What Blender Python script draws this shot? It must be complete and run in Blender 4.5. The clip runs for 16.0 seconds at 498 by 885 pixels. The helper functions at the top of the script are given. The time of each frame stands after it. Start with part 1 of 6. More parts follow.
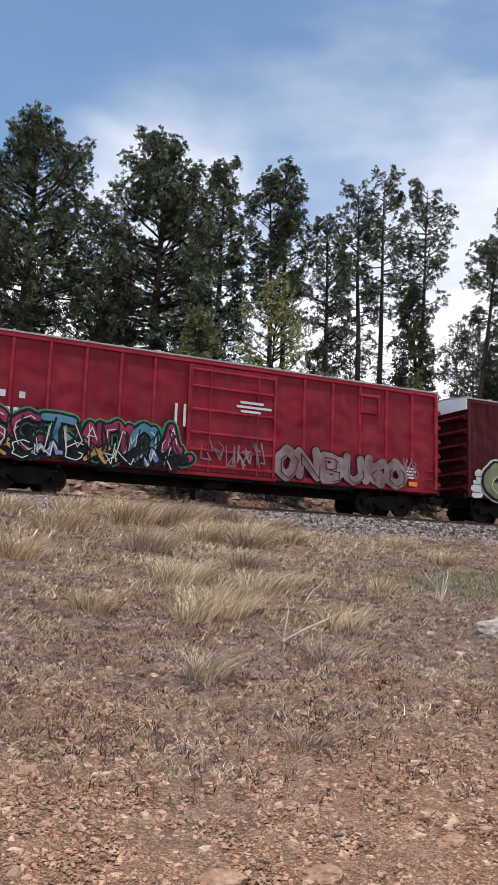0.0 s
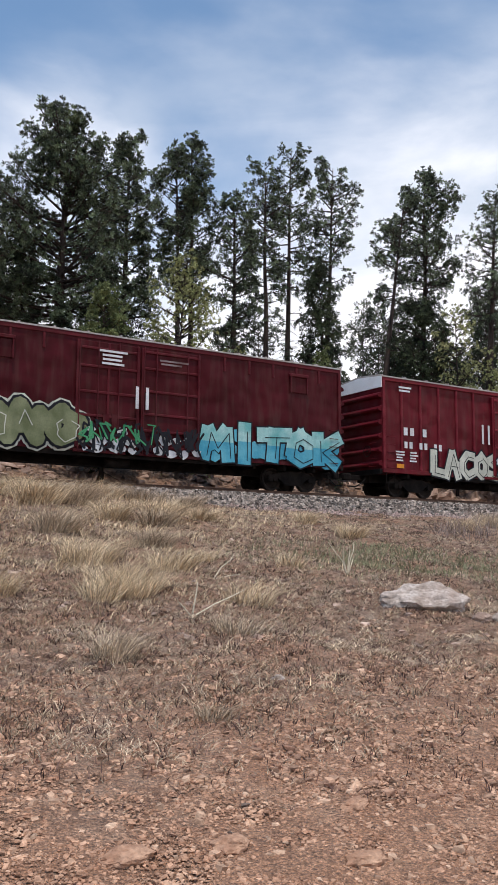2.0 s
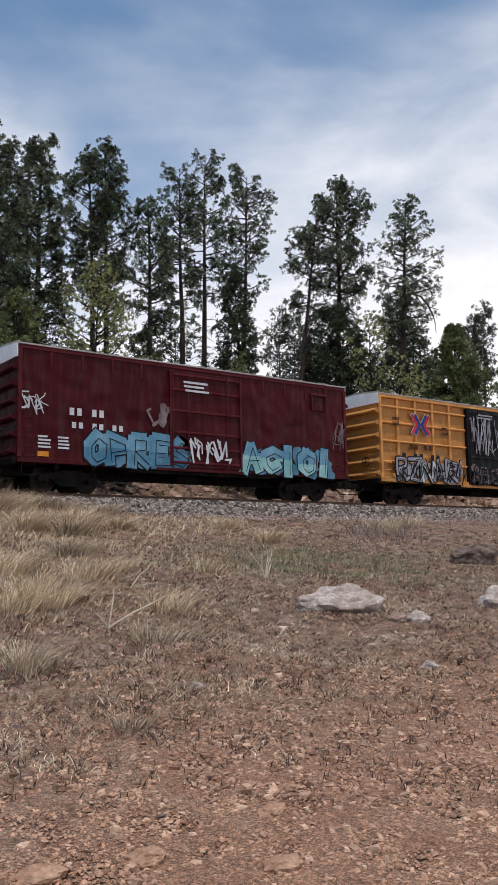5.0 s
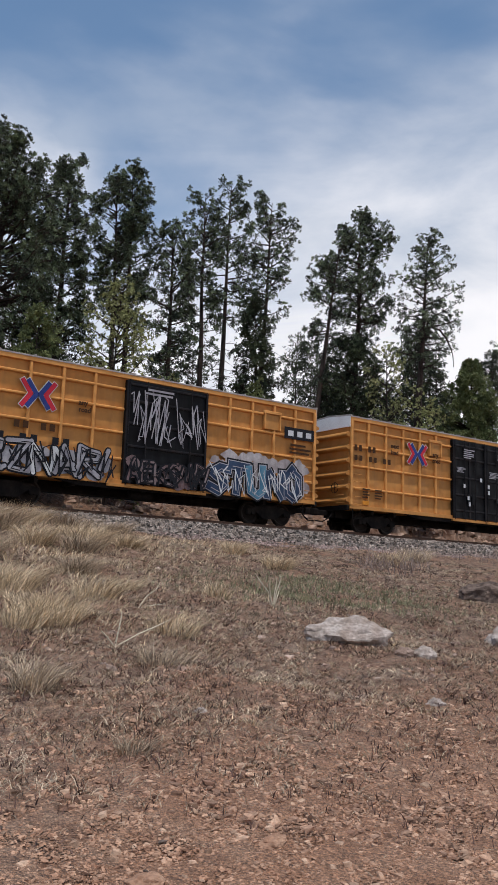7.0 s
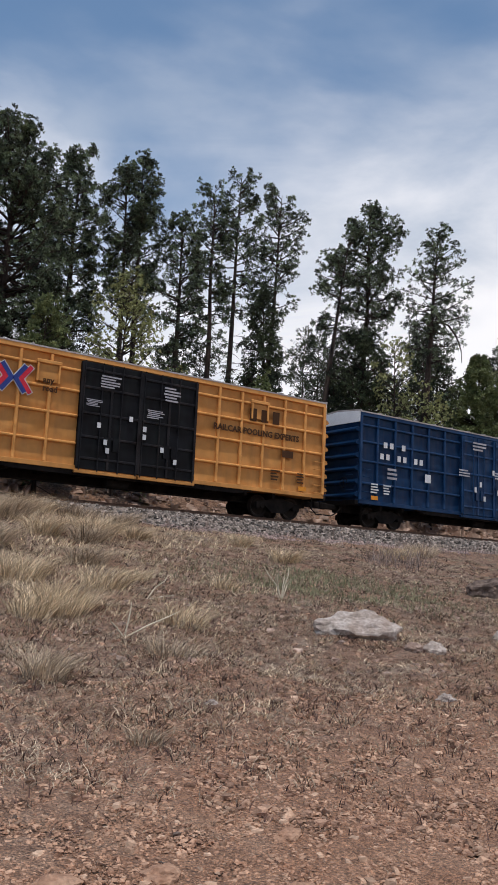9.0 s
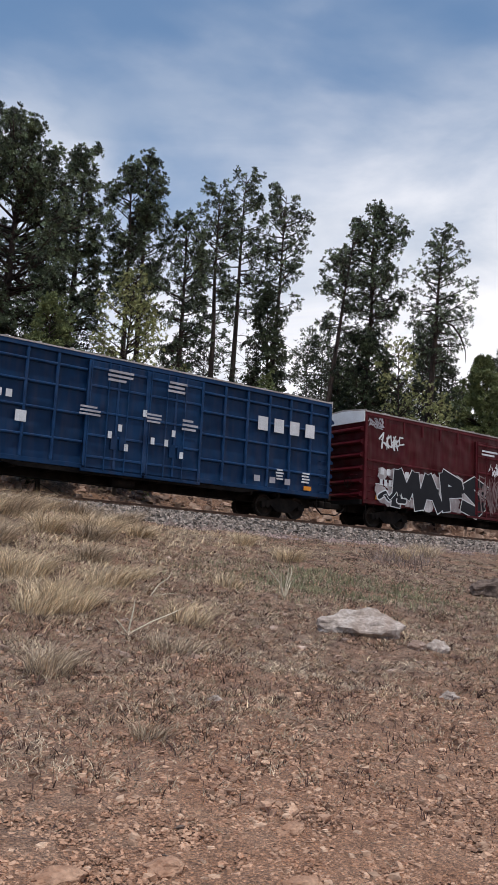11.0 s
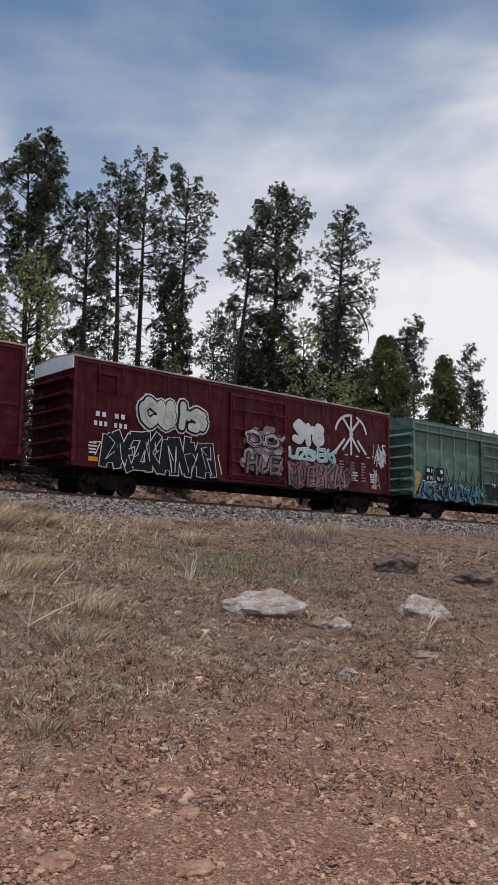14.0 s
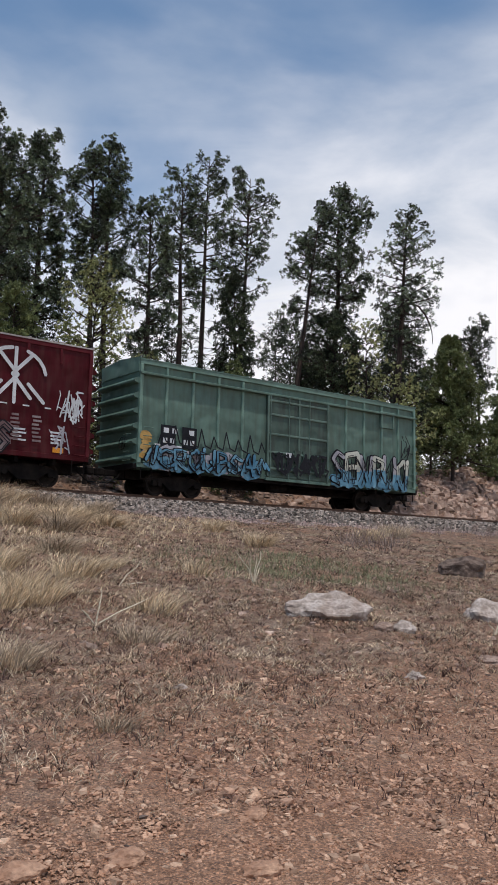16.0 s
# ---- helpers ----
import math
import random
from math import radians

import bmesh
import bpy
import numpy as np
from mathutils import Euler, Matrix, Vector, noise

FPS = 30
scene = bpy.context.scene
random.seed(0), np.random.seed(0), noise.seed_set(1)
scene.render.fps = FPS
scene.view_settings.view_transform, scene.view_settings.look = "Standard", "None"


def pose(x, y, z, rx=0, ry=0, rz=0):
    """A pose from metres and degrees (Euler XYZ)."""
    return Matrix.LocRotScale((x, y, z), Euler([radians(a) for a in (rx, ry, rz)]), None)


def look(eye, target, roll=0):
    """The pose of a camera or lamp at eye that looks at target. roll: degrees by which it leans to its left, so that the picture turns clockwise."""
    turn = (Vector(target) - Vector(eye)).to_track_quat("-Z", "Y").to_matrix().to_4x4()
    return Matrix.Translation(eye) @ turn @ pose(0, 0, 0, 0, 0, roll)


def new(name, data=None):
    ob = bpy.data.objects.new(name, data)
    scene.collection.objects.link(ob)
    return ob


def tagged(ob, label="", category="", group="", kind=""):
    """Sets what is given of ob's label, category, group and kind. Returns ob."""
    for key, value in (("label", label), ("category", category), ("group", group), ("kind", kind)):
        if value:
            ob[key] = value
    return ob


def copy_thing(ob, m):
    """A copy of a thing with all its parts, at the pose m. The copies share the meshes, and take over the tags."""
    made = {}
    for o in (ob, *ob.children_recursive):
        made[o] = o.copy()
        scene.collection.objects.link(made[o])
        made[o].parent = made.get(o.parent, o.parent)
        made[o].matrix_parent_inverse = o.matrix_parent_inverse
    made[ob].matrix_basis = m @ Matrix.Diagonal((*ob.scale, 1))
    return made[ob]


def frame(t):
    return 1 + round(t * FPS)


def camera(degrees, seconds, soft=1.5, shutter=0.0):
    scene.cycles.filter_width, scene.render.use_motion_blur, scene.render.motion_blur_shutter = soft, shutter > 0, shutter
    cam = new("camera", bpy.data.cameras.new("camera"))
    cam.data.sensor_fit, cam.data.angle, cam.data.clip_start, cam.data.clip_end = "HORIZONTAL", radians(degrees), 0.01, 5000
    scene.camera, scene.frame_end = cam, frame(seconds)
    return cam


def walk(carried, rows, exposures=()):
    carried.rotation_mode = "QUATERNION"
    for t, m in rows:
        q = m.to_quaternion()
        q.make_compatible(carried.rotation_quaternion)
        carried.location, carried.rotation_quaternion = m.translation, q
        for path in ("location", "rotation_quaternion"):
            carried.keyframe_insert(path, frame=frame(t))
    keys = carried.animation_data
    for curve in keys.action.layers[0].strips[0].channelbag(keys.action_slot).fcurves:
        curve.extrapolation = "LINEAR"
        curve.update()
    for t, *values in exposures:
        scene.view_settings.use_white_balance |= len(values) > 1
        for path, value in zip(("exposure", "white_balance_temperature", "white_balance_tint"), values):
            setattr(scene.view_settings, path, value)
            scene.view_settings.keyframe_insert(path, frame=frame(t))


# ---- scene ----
cam = camera(32.0, 16.0, soft=0.7)
walk(cam, [
    (0.0, pose(-0.050, 0.006, 1.601, 98.588, -1.910, -25.924)),
    (0.5, pose(-0.020, -0.004, 1.599, 98.533, -0.923, -29.938)),
    (1.0, pose(-0.007, -0.002, 1.595, 98.313, -0.698, -33.213)),
    (1.5, pose(-0.030, 0.010, 1.589, 97.768, -0.876, -29.921)),
    (2.0, pose(-0.012, -0.009, 1.595, 97.228, -0.447, -31.708)),
    (2.5, pose(-0.008, -0.008, 1.590, 97.394, -0.366, -32.646)),
    (3.0, pose(-0.006, -0.004, 1.596, 97.420, -0.919, -32.162)),
    (3.5, pose(0.007, -0.014, 1.595, 97.876, 0.274, -34.526)),
    (4.0, pose(0.021, -0.024, 1.607, 98.412, 0.930, -35.313)),
    (4.5, pose(0.042, -0.009, 1.592, 97.438, 1.570, -36.803)),
    (7.0, pose(-0.020, -0.013, 1.613, 99.210, -1.834, -36.515)),
    (7.5, pose(-0.008, -0.008, 1.615, 99.724, -1.759, -37.347)),
    (8.0, pose(-0.023, 0.009, 1.607, 99.447, -1.795, -36.897)),
    (8.5, pose(-0.062, 0.056, 1.609, 98.778, -2.383, -36.493)),
    (11.0, pose(-0.066, 0.078, 1.570, 98.749, -2.911, -36.111)),
    (11.5, pose(0.013, 0.003, 1.601, 97.770, -1.135, -37.891)),
    (12.0, pose(0.052, -0.006, 1.608, 97.109, -0.110, -41.869)),
    (12.5, pose(0.023, -0.018, 1.597, 97.729, -0.103, -38.245)),
    (13.0, pose(0.004, -0.013, 1.597, 98.088, -1.078, -36.850)),
    (13.5, pose(0.023, -0.017, 1.600, 98.339, -0.936, -39.306)),
    (14.0, pose(0.038, -0.007, 1.605, 97.761, -0.783, -41.786)),
    (14.5, pose(0.025, 0.001, 1.607, 97.732, -0.847, -41.086)),
    (15.0, pose(0.034, -0.001, 1.609, 97.304, -0.838, -41.078)),
    (15.5, pose(0.022, 0.001, 1.598, 97.912, -1.166, -39.569)),
    (16.0, pose(0.009, -0.005, 1.605, 97.794, -1.191, -37.722)),
], exposures=[(0.0, 0.23, 6520, 12), (0.5, 0.19, 6520, 12), (1.0, -0.01, 6520, 12), (2.0, 0.19, 6520, 12), (3.0, 0.07, 6520, 12), (4.5, -0.05, 6520, 12), (7.0, -0.17, 6520, 12), (8.6, -0.17, 6520, 12), (11.0, -0.07, 6520, 12), (12.0, -0.19, 6520, 12), (12.5, -0.26, 6520, 12), (13.0, -0.04, 6520, 12), (13.5, -0.14, 6520, 12), (14.0, -0.35, 6520, 12), (16.0, -0.16, 6520, 12)])

# ---- world, sun ----
SUN_EL, SUN_AZ = 75.0, 212.0     # azimuth clockwise from +y; the sun stands high on the near side of the track
world = bpy.data.worlds.new("sky")
scene.world = world
world.use_nodes = True
wn, wl = world.node_tree.nodes, world.node_tree.links
wn.clear()
w_out = wn.new("ShaderNodeOutputWorld")
w_mix = wn.new("ShaderNodeMixShader")
w_blue = wn.new("ShaderNodeBackground")
w_cloud = wn.new("ShaderNodeBackground")
w_sky = wn.new("ShaderNodeTexSky")
w_sky.sky_type, w_sky.sun_disc = "NISHITA", False
w_sky.sun_elevation, w_sky.sun_rotation = radians(SUN_EL), radians(SUN_AZ)
w_sky.altitude, w_sky.dust_density, w_sky.ozone_density = 2000, 0.6, 1.6
w_blue.inputs["Strength"].default_value = 0.165
w_cloud.inputs["Strength"].default_value = 1.16
w_tint = wn.new("ShaderNodeMix")
w_tint.data_type, w_tint.blend_type = "RGBA", "MULTIPLY"
w_tint.inputs[0].default_value = 1.0
w_tint.inputs[7].default_value = (0.98, 1.10, 1.04, 1)
wl.new(w_sky.outputs["Color"], w_tint.inputs[6])
wl.new(w_tint.outputs[2], w_blue.inputs["Color"])
w_co = wn.new("ShaderNodeTexCoord")
w_map = wn.new("ShaderNodeMapping")
w_map.inputs["Scale"].default_value = (0.85, 0.85, 2.1)
w_map.inputs["Rotation"].default_value = (0.25, 0.35, 0.4)
w_map.inputs["Location"].default_value = (0.35, 0.1, 0.2)
w_n1 = wn.new("ShaderNodeTexNoise")
w_n1.inputs["Scale"].default_value, w_n1.inputs["Detail"].default_value = 2.3, 8.0
w_n1.inputs["Roughness"].default_value = 0.43
w_n1.inputs["Distortion"].default_value = 0.25
w_sep = wn.new("ShaderNodeSeparateXYZ")
wl.new(w_co.outputs["Generated"], w_map.inputs["Vector"])
wl.new(w_map.outputs["Vector"], w_n1.inputs["Vector"])
wl.new(w_co.outputs["Generated"], w_sep.inputs["Vector"])


def w_math(op, a, b):
    n = wn.new("ShaderNodeMath")
    n.operation = op
    for i, v in enumerate((a, b)):
        if isinstance(v, (int, float)):
            n.inputs[i].default_value = v
        else:
            wl.new(v, n.inputs[i])
    return n.outputs[0]


# more cloud towards the horizon and along the track
w_low = w_math("MULTIPLY", w_math("SUBTRACT", 0.54, w_sep.outputs["Z"]), 1.55)
w_side = w_math("MULTIPLY", w_math("SUBTRACT", w_sep.outputs["X"], 0.54), 0.50)
w_val = w_math("ADD", w_math("ADD", w_math("MULTIPLY", w_math("SUBTRACT", w_n1.outputs["Fac"], 0.45), 1.6), w_math("ADD", w_low, 0.47)), w_side)
w_ramp = wn.new("ShaderNodeValToRGB")
w_ramp.color_ramp.interpolation = "EASE"
w_ramp.color_ramp.elements[0].position, w_ramp.color_ramp.elements[0].color = 0.36, (0.03, 0.03, 0.03, 1)
w_ramp.color_ramp.elements[1].position, w_ramp.color_ramp.elements[1].color = 0.80, (0.96, 0.96, 0.96, 1)
wl.new(w_val, w_ramp.inputs["Fac"])
# thin and thick cloud, whiter low down
w_n2 = wn.new("ShaderNodeTexNoise")
w_n2.inputs["Scale"].default_value, w_n2.inputs["Detail"].default_value = 4.2, 9.0
w_n2.inputs["Roughness"].default_value, w_n2.inputs["Distortion"].default_value = 0.55, 0.4
wl.new(w_map.outputs["Vector"], w_n2.inputs["Vector"])
w_thick = w_math("ADD", w_n2.outputs["Fac"], w_math("MULTIPLY", w_math("SUBTRACT", 0.42, w_sep.outputs["Z"]), 0.9))
w_shade = wn.new("ShaderNodeValToRGB")
w_shade.color_ramp.elements[0].position, w_shade.color_ramp.elements[0].color = 0.38, (0.56, 0.62, 0.71, 1)
w_shade.color_ramp.elements[1].position, w_shade.color_ramp.elements[1].color = 0.66, (0.965, 0.965, 0.985, 1)
wl.new(w_thick, w_shade.inputs["Fac"])
wl.new(w_shade.outputs["Color"], w_cloud.inputs["Color"])
wl.new(w_ramp.outputs["Color"], w_mix.inputs["Fac"])
wl.new(w_blue.outputs[0], w_mix.inputs[1])
wl.new(w_cloud.outputs[0], w_mix.inputs[2])
wl.new(w_mix.outputs[0], w_out.inputs["Surface"])

sun = new("sun", bpy.data.lights.new("sun", "SUN"))
sun.data.energy, sun.data.angle, sun.data.color = 3.0, radians(1.2), (1.0, 0.96, 0.90)
_az, _el = radians(SUN_AZ), radians(SUN_EL)
_to = Vector((math.sin(_az) * math.cos(_el), math.cos(_az) * math.cos(_el), math.sin(_el)))
sun.matrix_world = look(_to * 60, (0, 0, 0))

# ---- materials ----
def mat(name, a, b, scale=3.0, rough=0.85, metal=0.0, bump=0.25, fine=40.0, stretch=(1, 1, 1), lo=0.35, hi=0.68,
        grime=None, grime_amount=0.0, spread=0.0, space="Object", spec=0.35, grain=0.28):
    """Two-tone surface with fine grain, relief, optional grime and a spread of brightness from piece to piece."""
    m = bpy.data.materials.new(name)
    m.use_nodes = True
    n, l = m.node_tree.nodes, m.node_tree.links
    p = n["Principled BSDF"]
    co = n.new("ShaderNodeTexCoord")
    mp = n.new("ShaderNodeMapping")
    mp.inputs["Scale"].default_value = stretch
    l.new(co.outputs[space], mp.inputs["Vector"])
    n1 = n.new("ShaderNodeTexNoise")
    n1.inputs["Scale"].default_value, n1.inputs["Detail"].default_value = scale, 6.0
    n2 = n.new("ShaderNodeTexNoise")
    n2.inputs["Scale"].default_value, n2.inputs["Detail"].default_value = fine, 4.0
    l.new(mp.outputs[0], n1.inputs["Vector"])
    l.new(mp.outputs[0], n2.inputs["Vector"])
    r = n.new("ShaderNodeValToRGB")
    r.color_ramp.elements[0].position, r.color_ramp.elements[0].color = lo, (*a, 1)
    r.color_ramp.elements[1].position, r.color_ramp.elements[1].color = hi, (*b, 1)
    l.new(n1.outputs["Fac"], r.inputs["Fac"])
    col = r.outputs["Color"]

    def mixed(kind, fac, x, y):
        q = n.new("ShaderNodeMix")
        q.data_type, q.blend_type = "RGBA", kind
        for i, v in ((0, fac), (6, x), (7, y)):
            if isinstance(v, (int, float)):
                q.inputs[i].default_value = v
            elif isinstance(v, tuple):
                q.inputs[i].default_value = (*v, 1)
            else:
                l.new(v, q.inputs[i])
        return q.outputs[2]

    r2 = n.new("ShaderNodeValToRGB")
    r2.color_ramp.elements[0].position, r2.color_ramp.elements[0].color = 0.3, (1 - grain, 1 - grain, 1 - grain, 1)
    r2.color_ramp.elements[1].position, r2.color_ramp.elements[1].color = 0.7, (1 + grain * 0.65, 1 + grain * 0.65, 1 + grain * 0.65, 1)
    l.new(n2.outputs["Fac"], r2.inputs["Fac"])
    col = mixed("MULTIPLY", 1.0, col, r2.outputs["Color"])
    if grime:
        n3 = n.new("ShaderNodeTexNoise")
        n3.inputs["Scale"].default_value, n3.inputs["Detail"].default_value = 1.3, 8.0
        m3 = n.new("ShaderNodeMapping")
        m3.inputs["Scale"].default_value = (3.0, 1.0, 0.45)
        l.new(co.outputs[space], m3.inputs["Vector"])
        l.new(m3.outputs[0], n3.inputs["Vector"])
        r3 = n.new("ShaderNodeMapRange")
        r3.inputs[1].default_value, r3.inputs[2].default_value = 0.45, 0.8
        r3.inputs[3].default_value, r3.inputs[4].default_value = 0.0, grime_amount
        l.new(n3.outputs["Fac"], r3.inputs[0])
        col = mixed("MIX", r3.outputs[0], col, grime)
    if spread:
        g = n.new("ShaderNodeNewGeometry")
        r4 = n.new("ShaderNodeMapRange")
        r4.inputs[3].default_value, r4.inputs[4].default_value = 1 - spread, 1 + spread
        l.new(g.outputs["Random Per Island"], r4.inputs[0])
        col = mixed("MULTIPLY", 1.0, col, r4.outputs[0])
    l.new(col, p.inputs["Base Color"])
    p.inputs["Roughness"].default_value, p.inputs["Metallic"].default_value = rough, metal
    p.inputs["Specular IOR Level"].default_value = spec
    if bump:
        bp = n.new("ShaderNodeBump")
        bp.inputs["Strength"].default_value, bp.inputs["Distance"].default_value = bump, 0.02
        l.new(n2.outputs["Fac"], bp.inputs["Height"])
        l.new(bp.outputs[0], p.inputs["Normal"])
    return m


def paint(name, c, dark=0.72, grime=(0.10, 0.07, 0.055), amount=0.30):
    m = mat(name, tuple(v * dark for v in c), c, scale=0.55, rough=0.48, bump=0.08, fine=5, spec=0.10, grain=0.07, grime=grime, grime_amount=amount)
    # broad dents of the sheet metal
    m["colour"] = c
    n, l = m.node_tree.nodes, m.node_tree.links
    co = n.new("ShaderNodeTexCoord")
    w = n.new("ShaderNodeTexNoise")
    w.inputs["Scale"].default_value, w.inputs["Detail"].default_value = 1.0, 1.0
    l.new(co.outputs["Object"], w.inputs["Vector"])
    b = n.new("ShaderNodeBump")
    b.inputs["Strength"].default_value, b.inputs["Distance"].default_value = 1.0, 0.22
    l.new(w.outputs["Fac"], b.inputs["Height"])
    p = n["Principled BSDF"]
    l.new(p.inputs["Normal"].links[0].from_socket, b.inputs["Normal"])
    l.new(b.outputs[0], p.inputs["Normal"])
    return m


PALED = {}


def paled(m):
    """The same paint in a paler tone, for ribs and edges."""
    if m.name not in PALED:
        c = m["colour"]
        PALED[m.name] = paint(m.name + " rib tone", tuple(min(0.9, v * 1.32 + 0.005) for v in c), dark=0.8, amount=0.22)
    return PALED[m.name]


RED_BRIGHT = paint("oxide red paint", (0.262, 0.017, 0.031))
RED_DARK = paint("maroon paint", (0.068, 0.005, 0.009))
RED_MID = paint("boxcar red paint", (0.128, 0.009, 0.016))
YELLOW = paint("railroad yellow paint", (0.58, 0.268, 0.078), dark=0.82, amount=0.25)
BLUE = paint("navy blue paint", (0.005, 0.032, 0.090), amount=0.2)
GREEN = paint("pale green paint", (0.132, 0.212, 0.172), dark=0.78, grime=(0.07, 0.06, 0.05), amount=0.5)
GREEN_DOOR = paint("stained green door paint", (0.090, 0.138, 0.114), dark=0.65, grime=(0.045, 0.04, 0.036), amount=0.85)
BLACK = paint("black door paint", (0.006, 0.006, 0.008), grime=(0.03, 0.045, 0.04), amount=0.2)
UNDER = mat("grimy black steel", (0.007, 0.006, 0.006), (0.020, 0.016, 0.014), rough=0.95, spec=0.12)
WHITE = mat("white paint", (0.80, 0.80, 0.80), (0.88, 0.88, 0.88), scale=2, rough=0.6, bump=0.05, grime=(0.3, 0.25, 0.22), grime_amount=0.35)
ROOF = mat("galvanised roof steel", (0.34, 0.31, 0.29), (0.52, 0.48, 0.45), scale=1.2, rough=0.55, metal=0.3, grime=(0.2, 0.1, 0.07), grime_amount=0.5)
RAIL = mat("rusted rail steel", (0.09, 0.05, 0.035), (0.17, 0.10, 0.07), rough=0.6, metal=0.4)
TIE = mat("weathered tie wood", (0.05, 0.04, 0.034), (0.12, 0.10, 0.085), scale=2, stretch=(1, 8, 8), rough=0.95)
STEEL_WHEEL = mat("wheel steel", (0.010, 0.008, 0.007), (0.035, 0.026, 0.022), rough=0.7, metal=0.3, spec=0.2)
BALLAST = mat("ballast stones", (0.13, 0.105, 0.088), (0.44, 0.365, 0.31), scale=9, rough=0.95, spread=0.9, bump=0.4)
PEBBLE = mat("sandstone pebbles", (0.37, 0.198, 0.122), (0.56, 0.345, 0.228), scale=7, rough=0.95, spread=0.27, bump=0.4)
ROCK = mat("pale limestone", (0.31, 0.245, 0.20), (0.54, 0.46, 0.405), scale=5.5, rough=0.95, fine=22, bump=0.7, grime=(0.25, 0.16, 0.12), grime_amount=0.5)
# one dark tone for several rocks; it also paints the overhang's shade
ROCK_DARK = mat("dark brown rock", (0.085, 0.058, 0.046), (0.23, 0.165, 0.13), scale=5, rough=0.95, bump=0.7)
RUBBLE = mat("red sandstone rubble", (0.27, 0.17, 0.125), (0.52, 0.38, 0.30), scale=2.5, rough=0.95, spread=0.4, bump=0.5)
BARK = mat("pine bark", (0.024, 0.017, 0.014), (0.080, 0.056, 0.044), scale=2.2, stretch=(3, 3, 0.7), rough=0.95, fine=14, bump=0.8)
NEEDLE = mat("pine needles", (0.016, 0.026, 0.014), (0.160, 0.208, 0.112), scale=1.3, rough=0.6, bump=0, spread=0.8)
NEEDLE_DARK = mat("dark fir needles", (0.010, 0.017, 0.009), (0.075, 0.096, 0.045), scale=0.6, rough=0.7, bump=0, spread=0.6)
LEAF = mat("spring green leaves", (0.20, 0.225, 0.085), (0.34, 0.345, 0.145), scale=0.7, rough=0.7, bump=0, spread=0.35)
LEAF_DEEP = mat("mid green leaves", (0.085, 0.112, 0.042), (0.215, 0.245, 0.095), scale=0.7, rough=0.7, bump=0, spread=0.35)
STRAW = mat("dry straw grass", (0.43, 0.306, 0.182), (0.72, 0.565, 0.378), scale=1.5, rough=0.9, bump=0, spread=0.62)
STRAW_GREY = mat("grey weathered grass", (0.29, 0.208, 0.138), (0.58, 0.452, 0.320), scale=0.9, rough=0.9, bump=0, spread=0.62)
GRASS_GREEN = mat("sparse green grass", (0.19, 0.19, 0.10), (0.33, 0.31, 0.18), scale=1.2, rough=0.9, bump=0, spread=0.35)
WEED_RED = mat("reddish brown weeds", (0.085, 0.045, 0.036), (0.19, 0.110, 0.085), scale=2, rough=0.95, bump=0, spread=0.62)
WEED_GREY = mat("grey purplish dead weeds", (0.17, 0.115, 0.095), (0.42, 0.32, 0.27), scale=1.2, rough=0.95, bump=0, spread=0.5)
STALK = mat("bleached stalks", (0.55, 0.46, 0.33), (0.74, 0.65, 0.50), scale=3, rough=0.9, bump=0)


